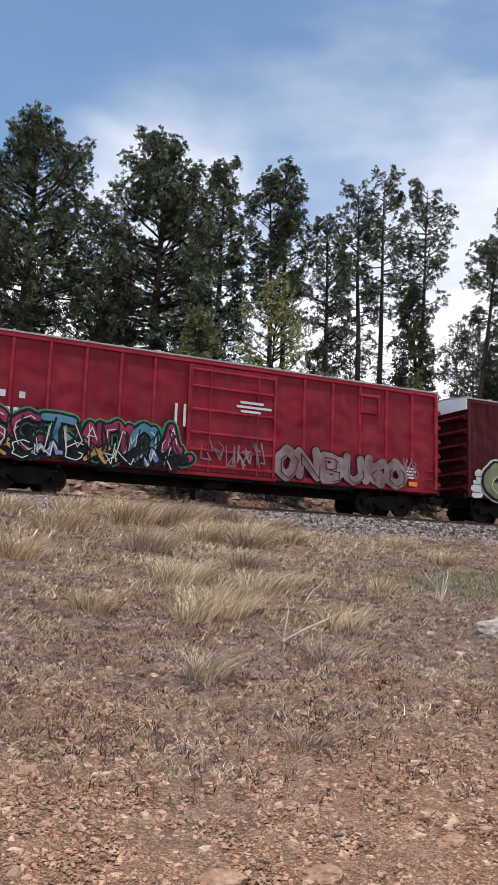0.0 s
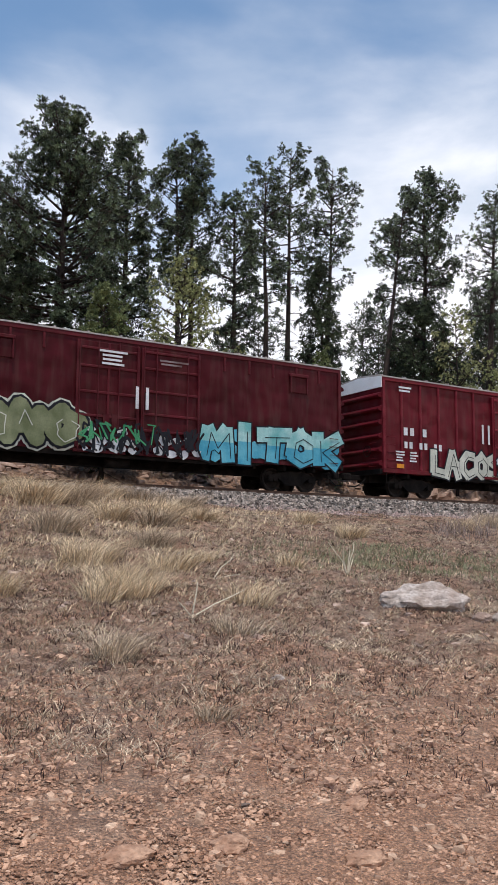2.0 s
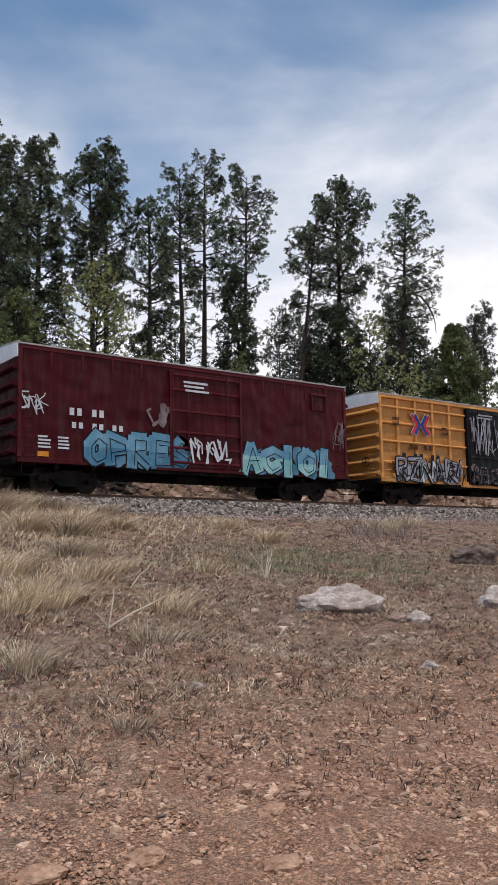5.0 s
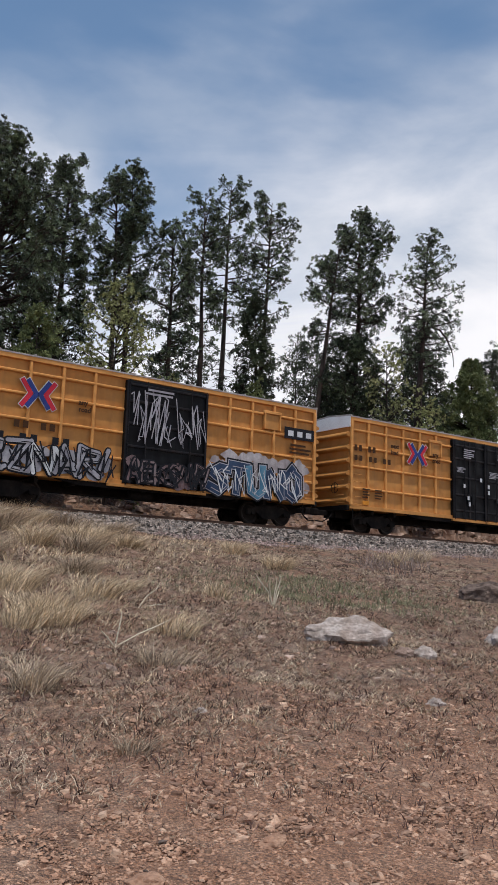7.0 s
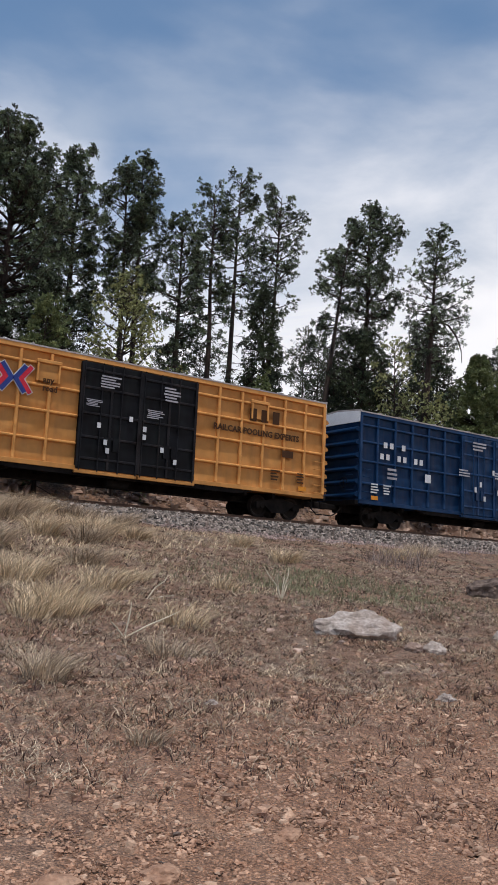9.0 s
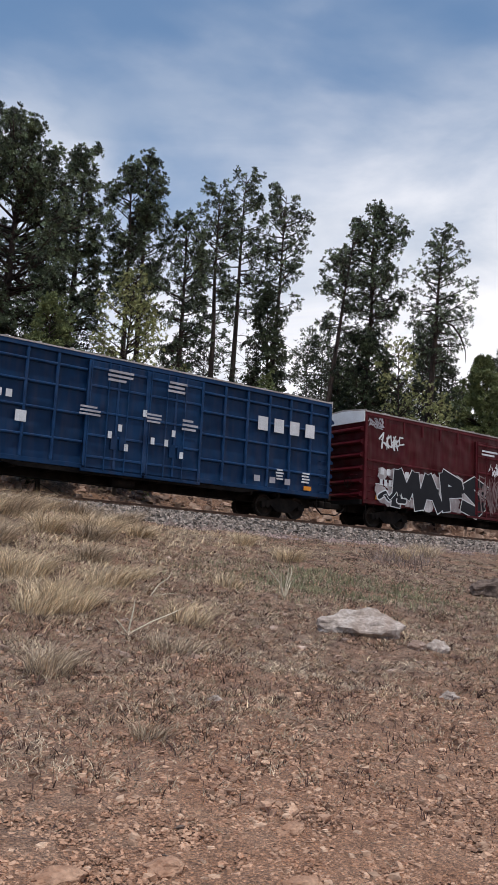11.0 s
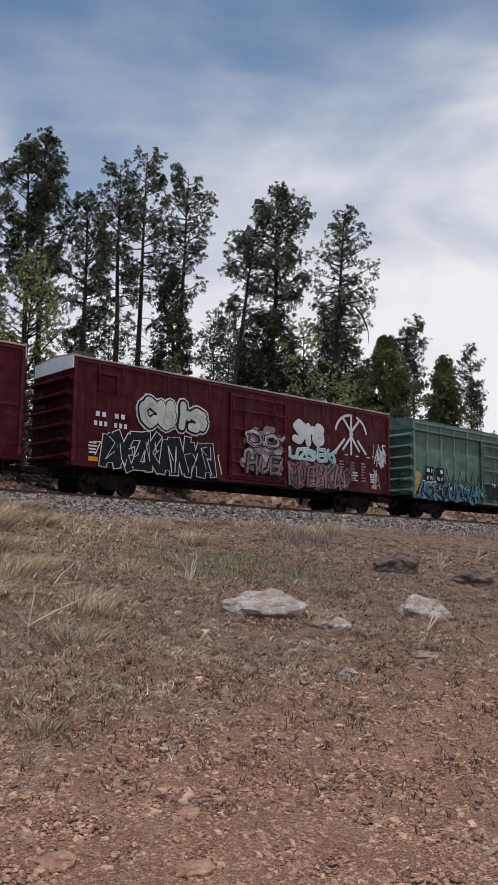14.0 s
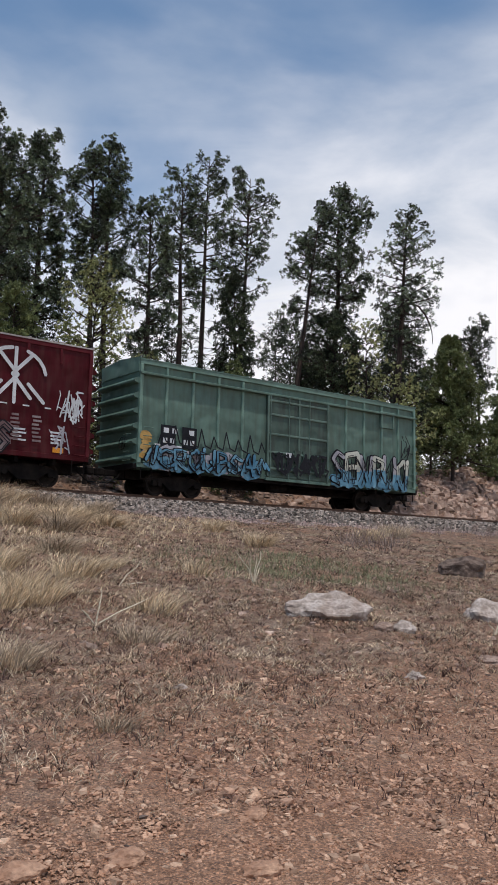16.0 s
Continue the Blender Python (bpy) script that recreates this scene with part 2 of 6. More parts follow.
def ground_mat():
    m = bpy.data.materials.new("red dirt with dry grass litter")
    m.use_nodes = True
    n, l = m.node_tree.nodes, m.node_tree.links
    p = n["Principled BSDF"]
    p.inputs["Roughness"].default_value = 0.97
    g = n.new("ShaderNodeNewGeometry")

    def noise_at(scale, detail=6.0):
        q = n.new("ShaderNodeTexNoise")
        q.inputs["Scale"].default_value, q.inputs["Detail"].default_value = scale, detail
        l.new(g.outputs["Position"], q.inputs["Vector"])
        return q.outputs["Fac"]

    def ramp(v, stops):
        q = n.new("ShaderNodeValToRGB")
        while len(q.color_ramp.elements) < len(stops):
            q.color_ramp.elements.new(0.5)
        for e, (at, c) in zip(q.color_ramp.elements, stops):
            e.position, e.color = at, (*c, 1)
        l.new(v, q.inputs["Fac"])
        return q.outputs["Color"]

    def mix(kind, fac, x, y):
        q = n.new("ShaderNodeMix")
        q.data_type, q.blend_type = "RGBA", kind
        for i, v in ((0, fac), (6, x), (7, y)):
            if isinstance(v, (int, float)):
                q.inputs[i].default_value = v
            else:
                l.new(v, q.inputs[i])
        return q.outputs[2]

    def math_node(op, *vals):
        q = n.new("ShaderNodeMath")
        q.operation = op
        for i, v in enumerate(vals):
            if isinstance(v, (int, float)):
                q.inputs[i].default_value = v
            else:
                l.new(v, q.inputs[i])
        return q.outputs[0]

    soil = ramp(noise_at(2.2, 9), [(0.3, (0.50, 0.248, 0.140)), (0.55, (0.62, 0.33, 0.198)), (0.75, (0.70, 0.415, 0.268))])
    grain = ramp(noise_at(55, 5), [(0.3, (0.48, 0.46, 0.44)), (0.5, (1, 1, 1)), (0.70, (1.32, 1.30, 1.28))])
    # litter tones; the darkest stop paints shadow specks between the stems
    litter = ramp(noise_at(5.5, 9), [(0.34, (0.13, 0.078, 0.054)), (0.5, (0.41, 0.262, 0.182)), (0.68, (0.65, 0.465, 0.33))])
    sep = n.new("ShaderNodeSeparateXYZ")
    l.new(g.outputs["Position"], sep.inputs[0])
    # bare track close by, grass litter up the bank
    far = math_node("ADD", math_node("SUBTRACT", sep.outputs["Y"], math_node("MULTIPLY", sep.outputs["X"], 0.16)),
                    math_node("MULTIPLY", math_node("SUBTRACT", noise_at(0.7, 5), 0.5), 6.0))
    mask = n.new("ShaderNodeMapRange")
    mask.inputs[1].default_value, mask.inputs[2].default_value = 3.6, 6.6
    l.new(far, mask.inputs[0])
    patch = n.new("ShaderNodeMapRange")
    patch.inputs[1].default_value, patch.inputs[2].default_value = 0.38, 0.62
    patch.inputs[3].default_value, patch.inputs[4].default_value = 0.45, 0.95
    l.new(noise_at(0.9, 7), patch.inputs[0])
    col = mix("MIX", math_node("MULTIPLY", mask.outputs[0], patch.outputs[0]), soil, litter)
    col = mix("MULTIPLY", 1.0, col, grain)
    # gravel chips too small to build, at two sizes
    heights = []
    for size, lo, hi in ((34.0, 0.82, 1.18), (75.0, 0.78, 1.24)):
        vo = n.new("ShaderNodeTexVoronoi")
        vo.inputs["Scale"].default_value = size
        l.new(g.outputs["Position"], vo.inputs["Vector"])
        sp = n.new("ShaderNodeSeparateColor")
        l.new(vo.outputs["Color"], sp.inputs[0])
        mr = n.new("ShaderNodeMapRange")
        mr.inputs[3].default_value, mr.inputs[4].default_value = lo, hi
        l.new(sp.outputs[0], mr.inputs[0])
        col = mix("MULTIPLY", 1.0, col, mr.outputs[0])
        heights.append(math_node("MULTIPLY", sp.outputs[1], 0.6))
        heights.append(math_node("MULTIPLY", vo.outputs["Distance"], -0.9))
    l.new(col, p.inputs["Base Color"])
    bp = n.new("ShaderNodeBump")
    bp.inputs["Strength"].default_value, bp.inputs["Distance"].default_value = 1.0, 0.05
    total = noise_at(30, 7)
    for hgt in heights:
        total = math_node("ADD", total, hgt)
    l.new(total, bp.inputs["Height"])
    l.new(bp.outputs[0], p.inputs["Normal"])
    return m


GROUND = ground_mat()


# ---- building blocks ----
def part(name, bm, material, parent=None, label="", at=None):
    me = bpy.data.meshes.new(name)
    bm.to_mesh(me)
    bm.free()
    me.materials.append(material)
    ob = new(name, me)
    if parent is not None:
        ob.parent = parent
    if at is not None:
        ob.matrix_basis = at
    if label:
        ob["label"] = label
    return ob


def soup(name, verts, faces, material, parent=None):
    me = bpy.data.meshes.new(name)
    me.from_pydata(verts, [], faces)
    me.materials.append(material)
    ob = new(name, me)
    if parent is not None:
        ob.parent = parent
    return ob


def box(bm, x0, x1, y0, y1, z0, z1, bevel=0.0):
    v = [bm.verts.new(c) for c in ((x0, y0, z0), (x1, y0, z0), (x1, y1, z0), (x0, y1, z0), (x0, y0, z1), (x1, y0, z1), (x1, y1, z1), (x0, y1, z1))]
    fs = [bm.faces.new([v[i] for i in f]) for f in ((3, 2, 1, 0), (4, 5, 6, 7), (0, 1, 5, 4), (1, 2, 6, 5), (2, 3, 7, 6), (3, 0, 4, 7))]
    if bevel:
        es = list({e for f in fs for e in f.edges})
        bmesh.ops.bevel(bm, geom=es, offset=bevel, segments=1, affect="EDGES")
    return bm


def boxed(*a, bevel=0.0):
    return box(bmesh.new(), *a, bevel=bevel)


def tube(bm, pts, radii, sides=6):
    """A tapered tube along points."""
    rings = []
    for i, p in enumerate(pts):
        p = Vector(p)
        d = (Vector(pts[min(i + 1, len(pts) - 1)]) - Vector(pts[max(i - 1, 0)])).normalized()
        u = d.cross(Vector((0.31, 0.87, 0.39))).normalized()
        w = d.cross(u)
        r = radii[i] if isinstance(radii, (list, tuple)) else radii
        rings.append([bm.verts.new(p + u * (r * math.cos(k * math.tau / sides)) + w * (r * math.sin(k * math.tau / sides))) for k in range(sides)])
    for a, b in zip(rings, rings[1:]):
        for k in range(sides):
            bm.faces.new((a[k], a[(k + 1) % sides], b[(k + 1) % sides], b[k]))
    bm.faces.new(rings[0][::-1])
    bm.faces.new(rings[-1])
    return bm


def prism(bm, outline, y0, y1):
    """An outline in x, z drawn out along y."""
    a = [bm.verts.new((x, y0, z)) for x, z in outline]
    b = [bm.verts.new((x, y1, z)) for x, z in outline]
    bm.faces.new(a)
    bm.faces.new(b[::-1])
    for i in range(len(a)):
        j = (i + 1) % len(a)
        bm.faces.new((a[j], a[i], b[i], b[j]))
    bmesh.ops.recalc_face_normals(bm, faces=bm.faces)
    return bm

# ---- ground, track ----
TRACK_Y, RAIL_Z = 30.28, 4.10
X0, X1 = -260.0, 320.0


def lift(x, y):
    """The ground's height."""
    z = np.interp(y, [-900, 3.2, 9.0, 18.0, 25.6, 28.3, 32.2, 33.6, 36.6, 40.0, 46.0, 70.0, 160.0, 900.0],
                  [-2.0, 0.0, 0.80, 2.08, 3.06, 3.60, 3.60, 3.72, 5.25, 6.05, 6.7, 7.8, 9.0, 12.0])
    rise = np.clip((np.asarray(x) - 30.0) / 25.0, 0, 1) * np.clip((np.asarray(y) - 33.5) / 6.0, 0, 1)
    hump = 0.30 * np.exp(-((np.asarray(x) - 7.5) / 5.0) ** 2 - ((np.asarray(y) - 23.0) / 3.2) ** 2)
    return z + rise * 2.6 + hump


def rough_lift(x, y):
    bed = np.clip((np.abs(y - 30.2) - 1.5) / 3.0, 0.0, 1.0)
    w = 0.055 * np.sin(1.3 * x + 0.7 * y) * np.sin(0.9 * y - 0.5 * x + 1.0) + 0.03 * np.sin(3.1 * x + 1.9 * y + 2.0) + 0.02 * np.sin(5.3 * y - 4.1 * x)
    near = np.clip((y - 3.5) / 4.0, 0.25, 1.0)
    return lift(x, y) + w * bed * near


def steps(lo, hi, core0, core1, fine, growth=1.18):
    mid = list(np.arange(core0, core1, fine))
    up, s = [core1], fine
    while up[-1] < hi:
        s *= growth
        up.append(up[-1] + s)
    dn, s = [core0], fine
    while dn[-1] > lo:
        s *= growth
        dn.append(dn[-1] - s)
    return np.array(dn[:0:-1] + mid + up)


gx, gy = steps(-1500, 1800, -3, 50, 0.22), steps(-1200, 2200, 2.5, 38, 0.16)
GX, GY = np.meshgrid(gx, gy)
gv = np.stack([GX, GY, rough_lift(GX, GY)], -1)
fine_bump = np.random.normal(0, 0.010, GX.shape) * ((GX > -3) & (GX < 50) & (GY > 2.5) & (GY < 38))
gv[..., 2] += fine_bump
nx = len(gx)
quads = [(j * nx + i, j * nx + i + 1, (j + 1) * nx + i + 1, (j + 1) * nx + i) for j in range(len(gy) - 1) for i in range(nx - 1)]
ground = soup("ground", gv.reshape(-1, 3).tolist(), quads, GROUND)
ground.data.polygons.foreach_set("use_smooth", [True] * len(quads))
tagged(ground, "red dirt bank with dry grass litter rising to the railway", "ground", kind="structure")

# ballast bed: a trapezoid drawn along the track, with loose stones on it
bm = bmesh.new()
prof = [(25.4, 2.98), (27.9, 3.80), (28.6, 3.85), (32.0, 3.85), (32.8, 3.82), (33.9, 3.60), (33.9, 2.6), (25.4, 2.6)]
ra = [bm.verts.new((X0, y, z)) for y, z in prof]
rb = [bm.verts.new((X1, y, z)) for y, z in prof]
for i in range(len(prof)):
    j = (i + 1) % len(prof)
    bm.faces.new((ra[i], ra[j], rb[j], rb[i]))
bmesh.ops.recalc_face_normals(bm, faces=bm.faces)
# bed colour kept dark to paint the shade in the gaps between stones
bed = part("ballast_bed", bm, mat("ballast bed", (0.06, 0.053, 0.048), (0.20, 0.178, 0.162), scale=14, fine=60, rough=0.97, bump=1.0))
tagged(bed, "grey crushed stone ballast bed under the rails", "ballast", kind="structure")


def stones(name, xs, ys, zs, sizes, material, flat=0.6, seed=1):
    """Loose angular stones, each an uneven eight-cornered lump, tilted a little."""
    rng = np.random.default_rng(seed)
    base = np.array([(-1, -1, -1), (1, -1, -1), (1, 1, -1), (-1, 1, -1), (-1, -1, 1), (1, -1, 1), (1, 1, 1), (-1, 1, 1)], float) * 0.72
    quad = np.array([(4, 5, 6, 7), (0, 1, 5, 4), (1, 2, 6, 5), (2, 3, 7, 6), (3, 0, 4, 7)])
    n = len(xs)
    v = base[None] * (1 + rng.uniform(-0.22, 0.22, (n, 1, 3))) + rng.uniform(-0.30, 0.30, (n, 8, 3))
    v[:, 4:, :2] *= rng.uniform(0.55, 0.95, (n, 1, 1))
    v[..., 2] *= flat * rng.uniform(0.6, 1.2, (n, 1))
    v[..., 0] *= 1.25
    v[..., 2] += v[..., 0] * rng.normal(0, 0.16, (n, 1)) + v[..., 1] * rng.normal(0, 0.16, (n, 1))
    a = rng.uniform(0, math.tau, n)
    c, s = np.cos(a)[:, None], np.sin(a)[:, None]
    v = np.stack([v[..., 0] * c - v[..., 1] * s, v[..., 0] * s + v[..., 1] * c, v[..., 2]], -1) * np.asarray(sizes)[:, None, None] * 0.5
    v += np.stack([xs, ys, zs], -1)[:, None, :]
    faces = (quad[None] + 8 * np.arange(n)[:, None, None]).reshape(-1, 4)
    return soup(name, v.reshape(-1, 3).tolist(), faces.tolist(), material)


rng = np.random.default_rng(5)
n = 19000
bx = 2 + 62 * rng.random(n) ** 1.15
by = rng.uniform(25.5, 29.4, n)
bz = np.interp(by, [25.4, 27.9, 28.6, 32], [3.02, 3.81, 3.86, 3.86])
o = stones("ballast_stone", bx, by, bz, rng.uniform(0.05, 0.17, n), BALLAST, 0.8, 2)
tagged(o, "loose grey and pinkish crushed ballast stones", "ballast stones", kind="stuff")

# rails and ties
rail_prof = [(-0.075, 0.0), (-0.075, 0.012), (-0.012, 0.03), (-0.012, 0.125), (-0.036, 0.135), (-0.036, 0.168), (-0.028, 0.172),
             (0.028, 0.172), (0.036, 0.168), (0.036, 0.135), (0.012, 0.125), (0.012, 0.03), (0.075, 0.012), (0.075, 0.0)]
bm = bmesh.new()
ra = [bm.verts.new((X0, y, z)) for y, z in rail_prof]
rb = [bm.verts.new((X1, y, z)) for y, z in rail_prof]
for i in range(len(rail_prof)):
    j = (i + 1) % len(rail_prof)
    bm.faces.new((ra[i], ra[j], rb[j], rb[i]))
bmesh.ops.recalc_face_normals(bm, faces=bm.faces)
rail = part("rail", bm, RAIL, at=pose(0, TRACK_Y - 0.755, RAIL_Z - 0.172))
tagged(rail, "rusty steel rail laid on wooden ties", "rail", "rails of the track", "structure")
rail_b = copy_thing(rail, pose(0, TRACK_Y + 0.755, RAIL_Z - 0.172))
bm = boxed(-0.115, 0.115, -1.3, 1.3, -0.17, 0.0, bevel=0.012)
tie = None
for i in range(150):
    at = pose(-4 + i * 0.53, TRACK_Y + random.uniform(-0.04, 0.04), RAIL_Z - 0.174, 0, 0, random.uniform(-1, 1))
    if tie is None:
        tie = part("railway_tie", bm, TIE, at=at)
        tagged(tie, "weathered dark wooden railway tie in the ballast", "railway tie", "ties of the track", "structure")
    else:
        copy_thing(tie, at)


# a seam of pinkish spilled stone along the foot of the ballast
n = 4200
bx = 4 + 60 * rng.random(n) ** 1.1
by = rng.normal(25.5, 0.25, n)
o = stones("spilled_stone", bx, by, np.interp(by, [24.8, 25.4, 27.9], [2.96, 3.05, 3.82]), rng.uniform(0.04, 0.12, n), mat("pinkish spilled stone", (0.33, 0.22, 0.19), (0.52, 0.40, 0.36), scale=9, rough=0.95, spread=0.35), 0.7, 3)
tagged(o, "pinkish spilled stones along the ballast foot", "stones", kind="stuff")

# ---- paint pieces on the cars ----
def flat_mat(name, c, c2=None, rough=0.6, grime=0.3):
    return mat(name, c, c2 or tuple(min(1, v * 1.25) for v in c), scale=1.6, rough=rough, bump=0.05, fine=18, spec=0.12, grain=0.12, grime=tuple(0.35 * v + 0.01 for v in c), grime_amount=grime)


P_WHITE = flat_mat("white spray paint", (0.56, 0.57, 0.58))
P_SILVER = flat_mat("faded silver spray paint", (0.17, 0.105, 0.105), (0.29, 0.235, 0.235), grime=0.7)
P_HAZE = flat_mat("worn white haze paint", (0.30, 0.25, 0.25), (0.52, 0.49, 0.49), grime=0.7)
P_BLACK = flat_mat("black spray paint", (0.013, 0.014, 0.018))
P_OLIVE = flat_mat("olive green spray paint", (0.13, 0.15, 0.075), (0.24, 0.26, 0.15))
P_CYAN = flat_mat("sky blue spray paint", (0.045, 0.29, 0.42), (0.13, 0.43, 0.53))
P_TEAL = flat_mat("teal spray paint", (0.15, 0.42, 0.42), (0.40, 0.62, 0.60))
P_BLUE = flat_mat("blue spray paint", (0.10, 0.26, 0.38), (0.20, 0.38, 0.48))
P_DEEP = flat_mat("deep blue spray paint", (0.06, 0.18, 0.28), (0.14, 0.29, 0.38))
P_PINK = flat_mat("magenta spray paint", (0.42, 0.09, 0.16), (0.55, 0.22, 0.30))
P_MAGENTA = flat_mat("dark magenta spray paint", (0.22, 0.025, 0.065), (0.36, 0.06, 0.12))
P_LILAC = flat_mat("lilac blue spray paint", (0.13, 0.17, 0.34), (0.26, 0.30, 0.46))
P_INK = flat_mat("blue black spray paint", (0.022, 0.040, 0.085), (0.05, 0.085, 0.15))
P_GOLD = flat_mat("ochre spray paint", (0.42, 0.24, 0.06), (0.55, 0.36, 0.14))
P_LEAF = flat_mat("leaf green spray paint", (0.03, 0.20, 0.09), (0.08, 0.32, 0.15))
P_CREAM = flat_mat("cream spray paint", (0.46, 0.47, 0.40), (0.62, 0.63, 0.54))
P_GREY = flat_mat("grey lilac spray paint", (0.30, 0.29, 0.32), (0.46, 0.45, 0.48))
P_RED = flat_mat("red sign paint", (0.50, 0.03, 0.05))
P_NAVY = flat_mat("navy sign paint", (0.03, 0.05, 0.20))
P_BROWN = flat_mat("brown stencil paint", (0.055, 0.024, 0.010))
P_ORANGE = flat_mat("orange label paint", (0.62, 0.24, 0.03))

GLYPH = {
    "A": [[(0, 0), (.45, 1), (.95, 0)], [(.22, .38), (.75, .38)]],
    "B": [[(.1, 0), (.1, 1), (.75, .85), (.7, .55), (.15, .5), (.85, .35), (.75, .05), (.1, 0)]],
    "C": [[(.95, .85), (.5, 1), (.08, .7), (.08, .25), (.5, 0), (.95, .18)]],
    "E": [[(.95, 1), (.1, .95), (.1, 0), (.95, .05)], [(.1, .5), (.75, .52)]],
    "G": [[(.92, .85), (.45, 1), (.06, .6), (.15, .12), (.6, 0), (.92, .3), (.55, .42)]],
    "I": [[(.5, 0), (.5, 1)]],
    "H": [[(.1, 0), (.1, 1)], [(.9, 0), (.9, 1)], [(.1, .5), (.9, .55)]],
    "K": [[(.1, 0), (.1, 1)], [(.95, 1), (.15, .5), (.95, 0)]],
    "L": [[(.15, 1), (.1, .05), (.9, 0)]],
    "M": [[(0, 0), (.08, 1), (.5, .35), (.92, 1), (1, 0)]],
    "N": [[(.05, 0), (.05, 1), (.9, 0), (.95, 1)]],
    "O": [[(.5, 1), (.1, .75), (.1, .25), (.5, 0), (.9, .25), (.9, .75), (.5, 1)]],
    "P": [[(.1, 0), (.1, 1), (.85, .88), (.85, .58), (.12, .48)]],
    "R": [[(.1, 0), (.1, 1), (.85, .88), (.8, .58), (.15, .5), (.95, 0)]],
    "S": [[(.92, .85), (.45, 1), (.08, .75), (.88, .32), (.55, 0), (.04, .12)]],
    "T": [[(0, 1), (1, .95)], [(.5, .95), (.5, 0)]],
    "U": [[(.08, 1), (.1, .2), (.5, 0), (.9, .2), (.92, 1)]],
    "Z": [[(.05, .95), (.95, 1), (.1, .05), (.95, 0)]],
    "^": [[(0, 0), (.25, .9), (.5, .1), (.75, 1), (1, 0)]],
    "~": [[(0, .3), (.3, .8), (.55, .2), (.8, .95), (1, .4)]],
    "x": [[(0, 1), (.9, 0)], [(0, .1), (1, .9)], [(.1, .5), (.9, .55)]],
}


def cut_below(poly, top):
    """The part of a polygon in x, z that lies under a height."""
    out = []
    for p, q in zip(poly, poly[1:] + poly[:1]):
        if p[1] <= top:
            out.append(p)
        if (p[1] <= top) != (q[1] <= top):
            k = (top - p[1]) / (q[1] - p[1])
            out.append((p[0] + k * (q[0] - p[0]), top))
    return out


def strokes(bm, lines, width, y, rnd, square=False, top=None):
    """Flat brush strokes, round or square at the ends, on a plane of constant y; each lies a hair above the one before."""
    def lay(poly):
        nonlocal y
        if top is not None:
            poly = cut_below(poly, top)
        if len(poly) > 2:
            y -= 0.00025
            bm.faces.new([bm.verts.new((a, y, b)) for a, b in poly])

    for line in lines:
        for i, (p, q) in enumerate(zip(line, line[1:])):
            dx, dz = q[0] - p[0], q[1] - p[1]
            ln = math.hypot(dx, dz) or 1e-6
            nx_, nz_ = -dz / ln * width / 2, dx / ln * width / 2
            if square:
                ex, ez = dx / ln * width, dz / ln * width
                k0, k1 = 0.46 if i == 0 else 0.22, 0.46 if i == len(line) - 2 else 0.22
                p, q = (p[0] - ex * k0, p[1] - ez * k0), (q[0] + ex * k1, q[1] + ez * k1)
            lay([(p[0] + nx_, p[1] + nz_), (p[0] - nx_, p[1] - nz_), (q[0] - nx_, q[1] - nz_), (q[0] + nx_, q[1] + nz_)])
            for c in (() if square else (p, q) if i == 0 else (q,)):
                k0 = rnd.random()
                lay([(c[0] + width / 2 * math.cos(k0 + k * math.tau / 8), c[1] + width / 2 * math.sin(k0 + k * math.tau / 8)) for k in range(8)][::-1])
    return y


